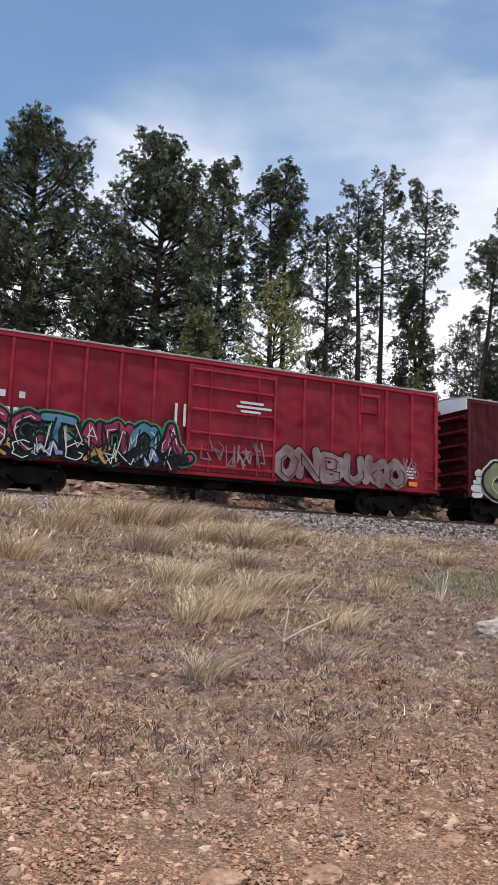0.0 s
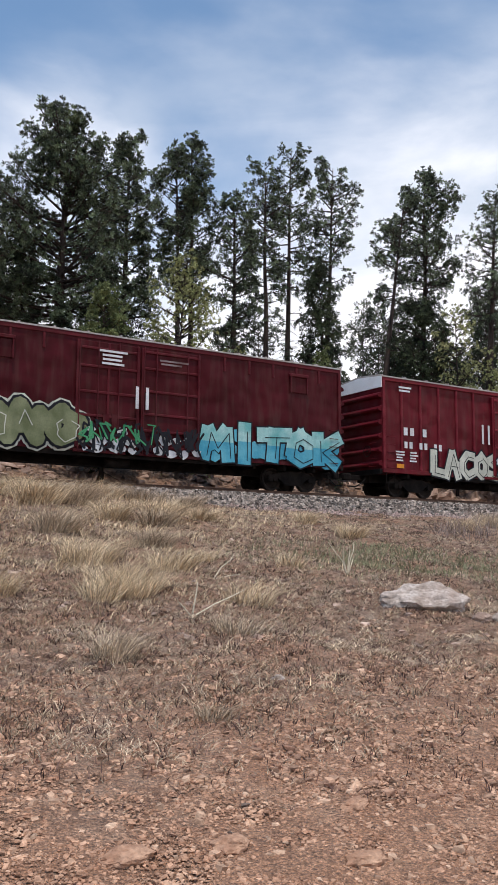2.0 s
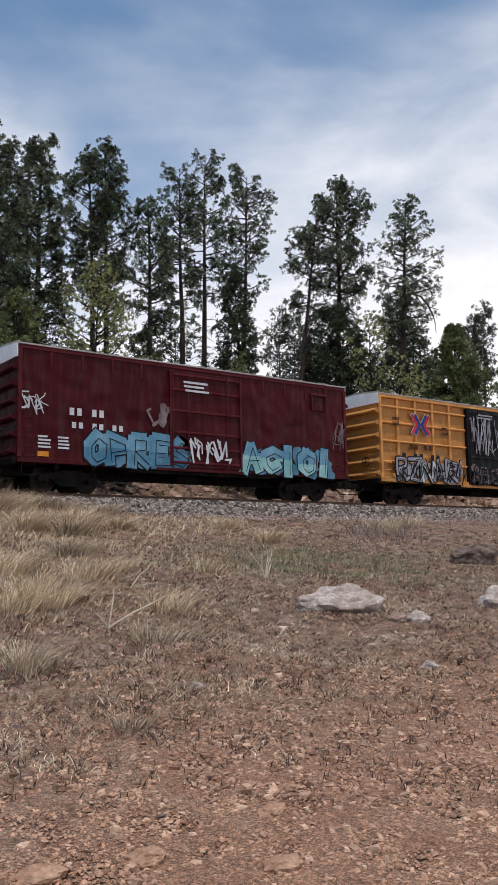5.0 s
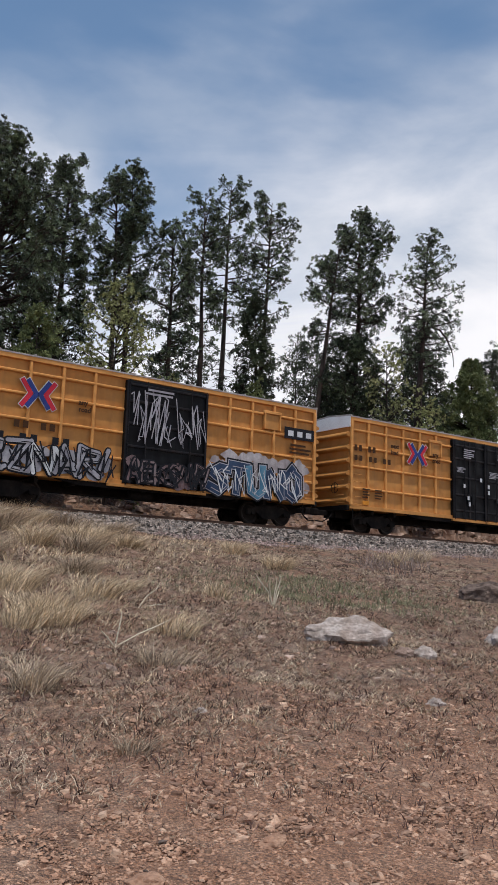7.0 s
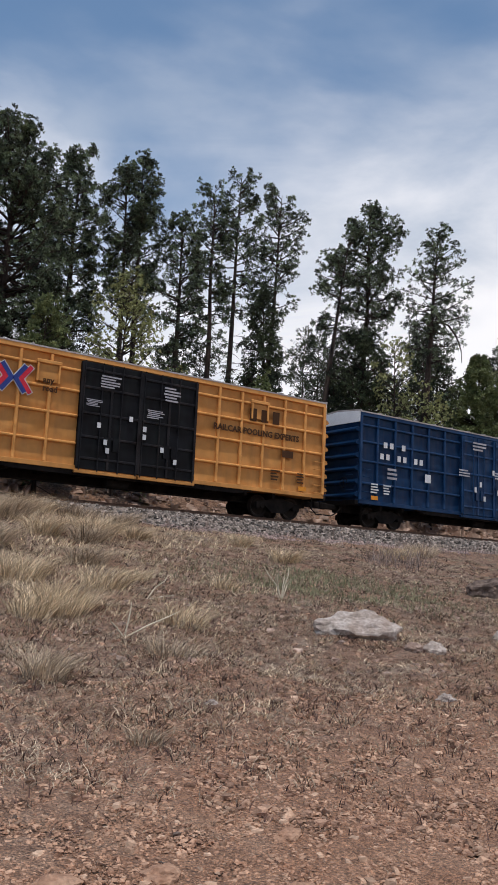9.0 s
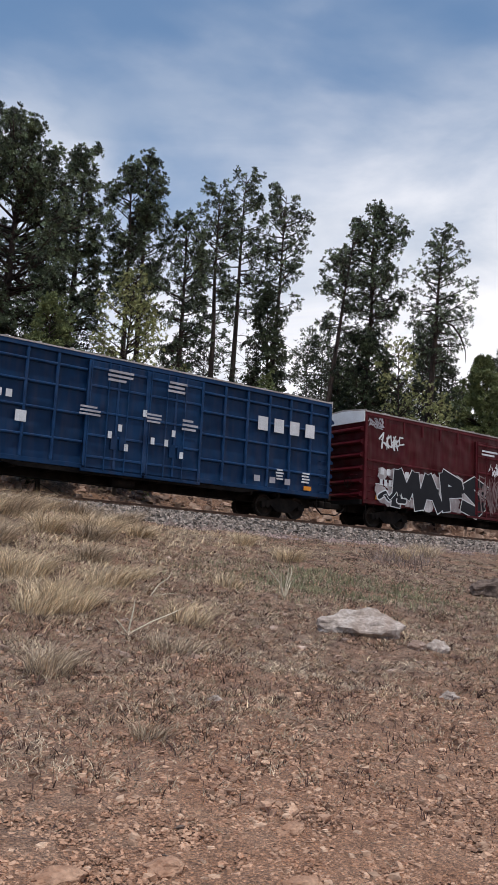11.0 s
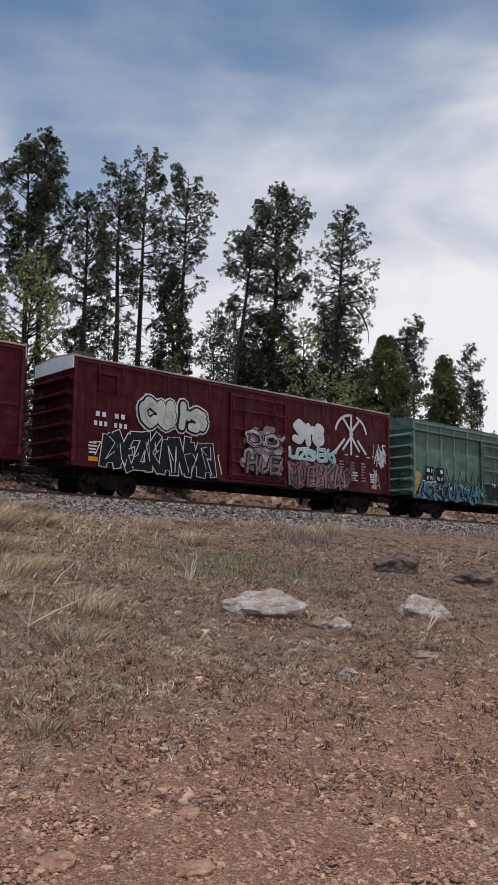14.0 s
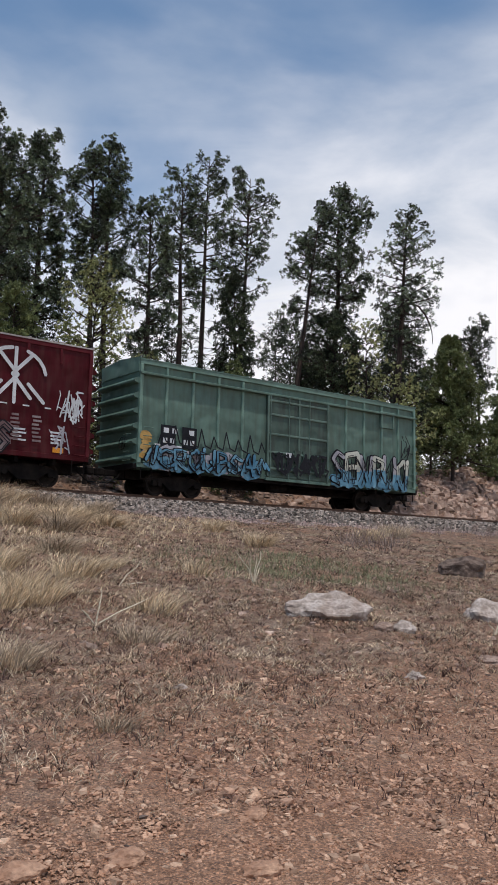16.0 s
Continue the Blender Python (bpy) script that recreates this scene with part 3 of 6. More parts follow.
def piece(car, word, x0, x1, z0, z1, y, fills, line=P_BLACK, edge=None, width=0.34, rim=0.09, seed=1, label="spray-painted graffiti lettering", square=False, low=None, inner=None):
    """Graffiti in fat outlined strokes: an outer edge, a line and a fill, then highlights."""
    rnd = random.Random(seed)
    step = (x1 - x0) / len(word)
    letters = []
    for i, ch in enumerate(word):
        if ch == " ":
            continue
        lx0, lx1 = x0 + i * step + width * 0.22, x0 + (i + 1) * step - width * 0.12
        a, b = z0 + width / 2 + rnd.uniform(0, 0.08), z1 - width / 2 - rnd.uniform(0, 0.18)
        lean = rnd.uniform(-0.10, 0.10)
        j = 0.07 * min(step, z1 - z0)
        made = []
        for ln in GLYPH[ch]:
            pts = [(lx0 + (lx1 - lx0) * u + lean * v + rnd.uniform(-j, j), a + (b - a) * v + rnd.uniform(-j, j)) for u, v in ln]
            if square:
                made.append(pts)
                continue
            more = [pts[0]]
            for p, q in zip(pts, pts[1:]):
                more += [((p[0] + q[0]) / 2 + rnd.uniform(-j, j) * 0.9, (p[1] + q[1]) / 2 + rnd.uniform(-j, j) * 0.6), q]
            made.append(more)
        # flicks and serifs run over into the next letter
        if not square:
            made.append([(lx1, a + (b - a) * rnd.random()), (lx1 + step * rnd.uniform(-0.3, 0.35), a + (b - a) * rnd.random())])
        letters.append(made)
    layers = []
    if edge:
        layers.append((edge, width + rim * 2 + 0.14, "halo"))
    layers.append((line, width + rim * 2, "outline"))
    parent = None
    for m, w, nm in layers:
        bm = bmesh.new()
        for ln in letters:
            y = strokes(bm, ln, w, y, rnd, square)
        ob = part("graffiti" if parent is None else nm, bm, m, car if parent is None else parent, label if parent is None else "")
        ob["kind"] = "stuff"
        parent = parent or ob
    for k, m in enumerate(fills):
        for i, ln in enumerate(letters):
            if len(fills) == 1 or (i % len(fills)) == k:
                bm = bmesh.new()
                y = strokes(bm, ln, width * (1.0 if square else rnd.uniform(0.75, 1.0)), y, rnd, square)
                part("letter", bm, m, parent)
    if low:
        bm = bmesh.new()
        for ln in letters:
            y = strokes(bm, ln, width, y, rnd, square, z0 + (z1 - z0) * rnd.uniform(0.40, 0.55))
        part("fade", bm, low, parent)["kind"] = "stuff"
    # thin inner lines
    bm = bmesh.new()
    for ln in letters:
        for one in ln[:2]:
            y = strokes(bm, [[(p[0] + width * 0.22, p[1] - width * 0.18) for p in (one if square else one[1:-1])]], 0.035, y, rnd)
    part("inner_line", bm, inner or line, parent)["kind"] = "stuff"
    return y


def scribble(car, x0, x1, z0, z1, y, m, count=14, width=0.05, seed=1, label="spray-painted tag in thin lines"):
    rnd = random.Random(seed)
    bm = bmesh.new()
    for i in range(count):
        u = x0 + (x1 - x0) * (i + rnd.random()) / count
        pts = []
        for k in range(rnd.randint(3, 5)):
            pts.append((u + rnd.uniform(-0.22, 0.22), z0 + (z1 - z0) * min(1, max(0, rnd.random()))))
        y = strokes(bm, [pts], width * rnd.uniform(0.7, 1.4), y, rnd)
    part("graffiti", bm, m, car, label)["kind"] = "stuff"
    return y


def blobs(car, x0, x1, z0, z1, y, m, count=30, size=0.35, seed=1, label="worn spray paint background"):
    """Overlapping uneven patches."""
    rnd = random.Random(seed)
    bm = bmesh.new()
    for i in range(count):
        cx, cz, r = rnd.uniform(x0 + size * .6, x1 - size * .6), rnd.uniform(z0 + size * .4, z1 - size * .5), size * rnd.uniform(0.5, 1.1)
        y -= 0.0004
        k0 = rnd.random()
        bm.faces.new([bm.verts.new((cx + r * rnd.uniform(0.6, 1.1) * math.cos(k0 + k * math.tau / 9), y, cz + 0.7 * r * rnd.uniform(0.6, 1.1) * math.sin(k0 + k * math.tau / 9))) for k in range(9)][::-1])
    part("graffiti", bm, m, car, label)["kind"] = "stuff"
    return y


def bars(car, x0, x1, z0, z1, y, groups, m, name="marking", label="stencilled marking as plain bars"):
    """A row of plain blocks, one to a character; 0 leaves a gap."""
    n_ = len(groups)
    w = (x1 - x0) / n_
    for i, on in enumerate(groups):
        if on:
            part(name, boxed(x0 + i * w + w * 0.2, x0 + (i + 1) * w - w * 0.2, y - 0.003, y, z0 + 0.04, z1 - 0.04), m, car, label)


def small_print(car, x0, x1, z0, z1, y, rows, m, seed=1):
    rnd = random.Random(seed)
    bm = bmesh.new()
    h = (z1 - z0) / rows
    for r in range(rows):
        box(bm, x0 + rnd.uniform(0, 0.25) * (x1 - x0) * 0.5, x1 - rnd.uniform(0, 0.35) * (x1 - x0), y - 0.003, y, z0 + r * h + h * 0.22, z0 + (r + 1) * h - h * 0.25)
    o_ = part("stencil_print", bm, m, car, "small stencilled lines as plain bars")
    o_["kind"] = "stuff"
    return o_


def words(car, text, x, z, size, y, m):
    cu = bpy.data.curves.new("lettering", "FONT")
    cu.body, cu.size, cu.extrude, cu.resolution_u = text, size, 0.004, 2
    cu.offset = 0.035 * size
    tmp = bpy.data.objects.new("lettering", cu)
    scene.collection.objects.link(tmp)
    me = bpy.data.meshes.new_from_object(tmp.evaluated_get(bpy.context.evaluated_depsgraph_get()))
    bpy.data.objects.remove(tmp)
    me.materials.clear()
    me.materials.append(m)
    ob = new("lettering", me)
    ob.parent = car
    ob.matrix_basis = pose(x, y, z, 90)
    ob["label"] = "stencilled lettering"
    return ob


def cross_logo(car, x0, x1, z0, z1, y):
    """Two chevrons tip to tip: blue within, red outside, each edged in white."""
    cx, cz = (x0 + x1) / 2, (z0 + z1) / 2
    for m, dy, w, out in ((P_WHITE, 0.0, 0.23, 0.0), (P_WHITE, 0.004, 0.22, 0.21), (P_RED, 0.012, 0.17, 0.21), (P_NAVY, 0.020, 0.17, 0.0)):
        for side, x in ((-1, x0), (1, x1)):
            bm = bmesh.new()
            strokes(bm, [[(x + side * out, z1 - .1), (cx + side * (.07 + out), cz), (x + side * out, z0 + .1)]], w, y - dy, random.Random(3), True)
            part("emblem", bm, m, car, "crossed red and blue emblem bar")


# ---- boxcars ----
SILL, EAVE, HALF = 0.99, 5.20, 1.55
WHEEL_R = 0.46


def wheel_mesh():
    bm = bmesh.new()
    prof = [(0.0, -0.02), (0.12, -0.02), (0.12, 0.02), (0.34, 0.05), (0.40, -0.01), (WHEEL_R, -0.01), (WHEEL_R - 0.006, 0.10), (WHEEL_R + 0.028, 0.105), (WHEEL_R + 0.028, 0.135), (0.39, 0.14), (0.33, 0.09), (0.12, 0.12), (0.0, 0.12)]
    seg = 28
    for side in (-1, 1):
        rings = []
        for r, d in prof:
            yy = side * (0.84 - d)
            rings.append([bm.verts.new((r * math.cos(k * math.tau / seg), yy, r * math.sin(k * math.tau / seg))) for k in range(seg)])
        for a, b in zip(rings, rings[1:]):
            for k in range(seg):
                bm.faces.new((a[k], a[(k + 1) % seg], b[(k + 1) % seg], b[k]))
    tube(bm, [(0, -1.05, 0), (0, 1.05, 0)], 0.075, 10)
    bmesh.ops.remove_doubles(bm, verts=bm.verts, dist=1e-5)
    bmesh.ops.recalc_face_normals(bm, faces=bm.faces)
    me = bpy.data.meshes.new("wheelset")
    bm.to_mesh(me)
    bm.free()
    me.materials.append(STEEL_WHEEL)
    return me


WHEEL_ME = wheel_mesh()


def side_frame_mesh():
    bm = bmesh.new()
    prism(bm, [(-1.15, 0.36), (-1.15, 0.60), (-0.8, 0.68), (-0.3, 0.80), (0.3, 0.80), (0.8, 0.68), (1.15, 0.60), (1.15, 0.36), (0.98, 0.36), (0.92, 0.5), (0.72, 0.5),
               (0.35, 0.22), (-0.35, 0.22), (-0.72, 0.5), (-0.92, 0.5), (-0.98, 0.36)], -1.12, -0.98)
    for k in (-0.14, 0.0, 0.14):
        tube(bm, [(k, -1.05, 0.26), (k, -1.05, 0.62)], 0.06, 8)
    for k in (-0.86, 0.86):
        tube(bm, [(k, -1.16, WHEEL_R), (k, -1.0, WHEEL_R)], 0.11, 10)
    me = bpy.data.meshes.new("side_frame")
    bm.to_mesh(me)
    bm.free()
    me.materials.append(UNDER)
    return me


FRAME_ME = side_frame_mesh()
wheelsets = []


def truck(car, x):
    t = part("truck", boxed(-0.22, 0.22, -1.0, 1.0, 0.50, 0.80, bevel=0.02), UNDER, car, "black cast steel four-wheel truck", pose(x, 0, 0))
    for r in (0, 180):
        o_ = new("side_frame", FRAME_ME)
        o_.parent, o_.matrix_basis = t, pose(0, 0, 0, 0, 0, r)
    for dx in (-0.86, 0.86):
        w = new("wheelset", WHEEL_ME)
        w.parent, w.matrix_basis = t, pose(dx, 0, WHEEL_R)
        w["label"] = "steel wheelset with bright worn treads"
        wheelsets.append((w, dx))
    return t


def ladder_mesh(n_, w, step):
    bm = bmesh.new()
    for k in range(n_):
        tube(bm, [(-w / 2, 0, k * step), (-w / 2, -0.07, k * step), (w / 2, -0.07, k * step), (w / 2, 0, k * step)], 0.014, 5)
    return bm


LINED = {}


def shared(key, build, material):
    """One mesh for alike pieces."""
    if key not in LINED:
        bm = build()
        me = bpy.data.meshes.new(key[0])
        bm.to_mesh(me)
        bm.free()
        me.materials.append(material)
        LINED[key] = me
    return LINED[key]


def put(name, key, build, material, parent, at, label=""):
    o_ = new(name, shared((name,) + key, build, material))
    o_.parent, o_.matrix_basis = parent, at
    if label:
        o_["label"] = label
    return o_


def boxcar(L, colour, style, doors, label, end_top=WHITE, end_mat=None, roof=ROOF, ledge=None, seed=1, posts=1.17, boards=()):
    """A boxcar with its base at rail height; x runs along it from the left end."""
    rnd = random.Random(seed)
    car = new("boxcar")
    tagged(car, label, "boxcar", "cars of the freight train")
    cid = (colour.name, style)
    rib = paled(colour)
    panel = HALF - {"smooth": 0.035, "post": 0.085, "waffle": 0.13}[style]
    bm = boxed(0.0, L, -panel, panel, SILL + 0.02, EAVE - 0.02)
    part("body", bm, colour, car)
    # roof: low gable with pressed seams, overhanging the sides
    bm = bmesh.new()
    seams = int(L / 1.22)
    sect = [(-HALF - 0.02, EAVE + 0.00), (-HALF - 0.02, EAVE + 0.055), (0, EAVE + 0.19), (HALF + 0.02, EAVE + 0.055), (HALF + 0.02, EAVE)]
    a = [bm.verts.new((-0.03, y, z)) for y, z in sect]
    b = [bm.verts.new((L + 0.03, y, z)) for y, z in sect]
    for i in range(5):
        bm.faces.new((a[i], a[(i + 1) % 5], b[(i + 1) % 5], b[i]))
    bm.faces.new(a[::-1])
    bm.faces.new(b)
    for k in range(seams + 1):
        x = k * L / seams
        for s in (-1, 1):
            v = [bm.verts.new(c) for c in ((x - 0.035, s * (HALF + 0.025), EAVE + 0.02), (x + 0.035, s * (HALF + 0.025), EAVE + 0.02), (x + 0.035, s * (HALF + 0.025), EAVE + 0.10), (x - 0.035, s * (HALF + 0.025), EAVE + 0.10),
                                           (x - 0.035, 0, EAVE + 0.20), (x + 0.035, 0, EAVE + 0.20), (x + 0.035, 0, EAVE + 0.235), (x - 0.035, 0, EAVE + 0.235))]
            for f in ((0, 1, 2, 3), (3, 2, 6, 7), (0, 3, 7, 4), (1, 5, 6, 2)):
                bm.faces.new([v[i] for i in f])
    bmesh.ops.recalc_face_normals(bm, faces=bm.faces)
    part("roof", bm, roof, car, "low gabled roof with pressed seams")
    # chords and corner posts
    for s in (-1, 1):
        y0, y1 = sorted((s * (HALF + 0.005), s * (panel - 0.05)))
        part("top_chord", boxed(0, L, y0, y1, EAVE - 0.16, EAVE - 0.001, bevel=0.01), rib, car)
        part("side_sill", boxed(0.0, L, y0, y1, SILL, SILL + 0.17, bevel=0.01), colour, car)
        for x in (0.0, L - 0.14):
            put("corner_post", cid, lambda: boxed(0, 0.14, -0.04, 0.06, SILL + 0.17, EAVE - 0.16, bevel=0.015), rib, car, pose(x, s * (HALF - 0.02) - 0.01, 0))
    # side posts between the doors and the ends
    spans = []
    d0, d1 = min(d[0] for d in doors), max(d[1] for d in doors)
    for lo, hi in ((0.0, d0), (d1, L)):
        k = max(1, round((hi - lo) / posts))
        spans += [lo + (hi - lo) * i / k for i in range(1, k)]
    far_d0, far_d1 = L - d1, L - d0
    for s in (-1, 1):
        for x in spans:
            xx = x if s < 0 else L - x
            if style == "smooth":
                put("side_post", cid, lambda: boxed(-0.05, 0.05, -0.05, 0.05, EAVE - 0.72, EAVE - 0.16, bevel=0.015), rib, car, pose(xx, s * (HALF - 0.045), 0))
            else:
                put("side_post", cid, lambda: boxed(-0.06, 0.06, -0.075, 0.075, SILL + 0.16, EAVE - 0.15, bevel=0.035), rib, car, pose(xx, s * (HALF - 0.075), 0))
        if style == "waffle":
            for lo, hi in ((0.14, d0), (d1, L - 0.14)):
                a_, b_ = (lo, hi) if s < 0 else (L - hi, L - lo)
                for z in (1.95, 2.95, 3.85, 4.62):
                    y0, y1 = sorted((s * (HALF - 0.012), s * (panel - 0.04)))
                    part("side_rail", boxed(a_, b_, y0, y1, z - 0.05, z + 0.05, bevel=0.03), rib, car)
        if ledge:
            y0, y1 = sorted((s * (HALF + 0.01), s * (panel - 0.04)))
            for lo, hi in ((0.2, d0 - .1), (d1 + .1, L - 0.2)):
                a_, b_ = (lo, hi) if s < 0 else (L - hi, L - lo)
                part("side_rail", boxed(a_, b_, y0, y1, ledge, ledge + 0.09, bevel=0.01), rib, car)
    # doors on both sides
    for x0, x1, z0, z1, m, kind in doors:
        for s in (-1, 1):
            a_, b_ = (x0, x1) if s < 0 else (L - x1, L - x0)
            yo, yi = s * (HALF + 0.045), s * (panel - 0.02)
            y0, y1 = sorted((yo, yi))
            d_ = part("door", boxed(a_ + 0.02, b_ - 0.02, y0, y1, z0, z1, bevel=0.015), m, car, "sliding steel door with ribs and lock rods")
            ribs = {"slide": (0.05, 0.20, 0.36, 0.58, 0.80, 0.96), "plug": (0.10, 0.30, 0.52, 0.76, 0.93)}[kind]
            y0, y1 = sorted((s * (HALF + 0.10), s * (HALF + 0.03)))
            for fz in ribs:
                z = z0 + (z1 - z0) * fz
                part("door_rib", boxed(a_ + 0.08, b_ - 0.08, y0, y1, z - 0.05, z + 0.05, bevel=0.02), paled(m), d_)
            for fx in ((0.015, 0.985) if kind == "slide" else (0.015, 0.5, 0.985)):
                x = a_ + (b_ - a_) * fx
                part("door_stile", boxed(x - 0.05, x + 0.05, y0 + 0.006, y1 - 0.006, z0 + 0.02, z1 - 0.02, bevel=0.015), paled(m), d_)
            for fx in ((0.03, 0.24, 0.78, 0.97) if kind == "slide" else (0.04, 0.33, 0.66, 0.96)):
                x = a_ + (b_ - a_) * fx
                bm = bmesh.new()
                tube(bm, [(x, s * (HALF + 0.115), z0 - 0.06), (x, s * (HALF + 0.115), z1 + 0.02)], 0.024, 6)
                part("lock_rod", bm, paled(m), d_)
            if kind == "plug":
                bm = bmesh.new()
                for fx in (0.42, 0.56):
                    box(bm, a_ + (b_ - a_) * fx, a_ + (b_ - a_) * (fx + 0.1), min(yo, yo + s * 0.07), max(yo, yo + s * 0.07), z0 + 0.75, z0 + 1.25)
                part("latch_box", bm, m, d_)
            y0, y1 = sorted((s * (HALF + 0.09), s * (HALF - 0.02)))
            part("door_track", boxed(a_ - (0.6 if kind == "slide" else 0.05), b_ + 0.05, y0, y1, z0 - 0.16, z0 - 0.05, bevel=0.01), colour, car)
    # route boards: a plate under a small ledge, high on each side
    for x in boards:
        for s in (-1, 1):
            a_ = x if s < 0 else L - x - 0.85
            y0, y1 = sorted((s * (HALF + 0.012), s * (panel - 0.03)))
            rb_ = part("route_board", boxed(a_, a_ + 0.85, y0, y1, 3.98, 4.62, bevel=0.012), colour, car, "flat route board under a small ledge")
            y0, y1 = sorted((s * (HALF + 0.085), s * (HALF - 0.02)))
            part("ledge", boxed(a_ - 0.05, a_ + 0.90, y0, y1, 4.63, 4.76, bevel=0.02), rib, rb_)
            for k in (a_ - 0.01, a_ + 0.80):
                part("cleat", boxed(k, k + 0.06, y0, y1 - 0.02, 3.96, 4.63, bevel=0.01), rib, rb_)
    # ends: corrugated ribs under a top panel
    em = end_mat or colour
    for s, x in ((-1, 0.0), (1, L)):
        xo = x + s * 0.05
        bm = boxed(min(x, xo), max(x, xo), -HALF + 0.03, HALF - 0.03, EAVE - 0.46, EAVE + 0.03)
        bmesh.ops.bisect_plane(bm, geom=bm.verts[:] + bm.edges[:] + bm.faces[:], plane_co=(0, 0, 0), plane_no=(0, 1, 0))
        for v in bm.verts:
            if v.co.z > EAVE and abs(v.co.y) < 0.01:
                v.co.z += 0.12
        part("end_panel", bm, end_top, car, "pale panel across the top of the car end" if end_top is WHITE else "")
        for k in range(6):
            put("end_rib", cid + (s, em.name), lambda: prism(bmesh.new(), [(0, -0.10), (s * 0.20, -0.04), (s * 0.22, 0.02), (s * 0.18, 0.09), (0, 0.17)], -HALF + 0.06, HALF - 0.06), em, car, pose(x, 0, 1.36 + k * 0.60))
        # coupler and air hose
        bm = boxed(min(x, x + s * 0.62), max(x, x + s * 0.62), -0.10, 0.10, 0.72, 0.95, bevel=0.02)
        box(bm, min(x + s * 0.60, x + s * 0.98), max(x + s * 0.60, x + s * 0.98), -0.17 if s > 0 else -0.13, 0.13 if s > 0 else 0.17, 0.70, 1.0, bevel=0.05)
        box(bm, min(x, x - s * 1.0), max(x, x - s * 1.0), -0.25, 0.25, 0.62, 0.99)
        part("coupler", bm, UNDER, car, "grimy steel knuckle coupler")
        bm = bmesh.new()
        tube(bm, [(x + s * 0.05, -0.45, 0.85), (x + s * 0.25, -0.45, 0.62), (x + s * 0.6, -0.38, 0.40), (x + s * 1.0, -0.3, 0.42)], 0.03, 6)
        part("air_hose", bm, UNDER, car)
        # end platform, ladder and grab irons
        part("end_sill", boxed(min(x, x + s * 0.16), max(x, x + s * 0.16), -HALF + 0.05, HALF - 0.05, 0.92, 1.14, bevel=0.01), UNDER, car)
        for k in range(4):
            put("ladder_rung", cid + (em.name,), lambda: ladder_mesh(1, 0.42, 0.34), em, car, pose(x + s * 0.22, -1.15, 1.25 + k * 0.34, 0, 0, -90 if s < 0 else 90))
        for k in range(5):
            put("grab_iron", cid, lambda: ladder_mesh(1, 0.42, 0.34), colour, car, pose(x - s * 0.42, -HALF - 0.005, 1.2 + k * 0.34))
        bm = bmesh.new()
        xs = x - s * 0.42
        tube(bm, [(xs - .24, -HALF + 0.03, 1.0), (xs - .24, -HALF + 0.03, 0.55), (xs + .24, -HALF + 0.03, 0.55), (xs + .24, -HALF + 0.03, 1.0)], 0.02, 5)
        part("sill_step", bm, UNDER, car)
        if s < 0:
            bm = bmesh.new()
            ring = [(x - 0.24, -0.75 + 0.24 * math.cos(k * math.tau / 16), 1.95 + 0.24 * math.sin(k * math.tau / 16)) for k in range(17)]
            tube(bm, ring, 0.016, 5)
            for k in range(0, 16, 4):
                tube(bm, [(x - 0.24, -0.75, 1.95), ring[k]], 0.012, 4)
            tube(bm, [(x, -0.75, 1.95), (x - 0.24, -0.75, 1.95)], 0.03, 6)
            part("brake_wheel", bm, UNDER, car)
    # underframe
    bm = boxed(0.2, L - 0.2, -0.32, 0.32, 0.62, SILL + 0.03)
    for x in np.arange(1.6, L - 1.2, 1.45):
        box(bm, x - 0.07, x + 0.07, -1.35, 1.35, 0.80, SILL + 0.03)
    part("underframe", bm, UNDER, car, "black steel centre sill and cross members")
    mid = L / 2
    part("brake_reservoir", tube(bmesh.new(), [(mid - 0.9, -0.85, 0.72), (mid - 0.85, -0.85, 0.72), (mid + 0.05, -0.85, 0.72), (mid + 0.1, -0.85, 0.72)], [0.12, 0.2, 0.2, 0.12], 12), UNDER, car)
    bm = bmesh.new()
    tube(bm, [(2.6, -0.6, 0.58), (mid - 1.2, -0.7, 0.55), (mid + 2.0, -0.55, 0.55), (L - 2.6, -0.6, 0.58)], 0.025, 5)
    part("brake_rod", bm, UNDER, car)
    # fish-belly lower sill between the trucks
    for s in (-1, 1):
        y0, y1 = sorted((s * (HALF - 0.06), s * (HALF - 0.16)))
        part("belly_sill", prism(bmesh.new(), [(3.6, SILL), (L - 3.6, SILL), (L - 4.6, SILL - 0.17), (4.6, SILL - 0.17)], y0, y1), UNDER, car)
    truck(car, 2.15)
    truck(car, L - 2.15)
    # orange and white service labels by the ends
    y = -HALF - 0.012
    for x in (0.75, L - 1.45):
        part("service_label", boxed(x, x + 0.42, y - 0.003, y, 1.22, 1.40), P_ORANGE, car, "small orange service label")
    for k, x in enumerate((0.7, 1.5, L - 3.0, L - 1.6)):
        small_print(car, x, x + 0.55, 1.50, 2.0, y, 4, P_WHITE if colour is not YELLOW else P_BROWN, seed + k)
    return car


FACE = -HALF - 0.014
DOORF = -HALF - 0.135
Y = FACE
cars = []

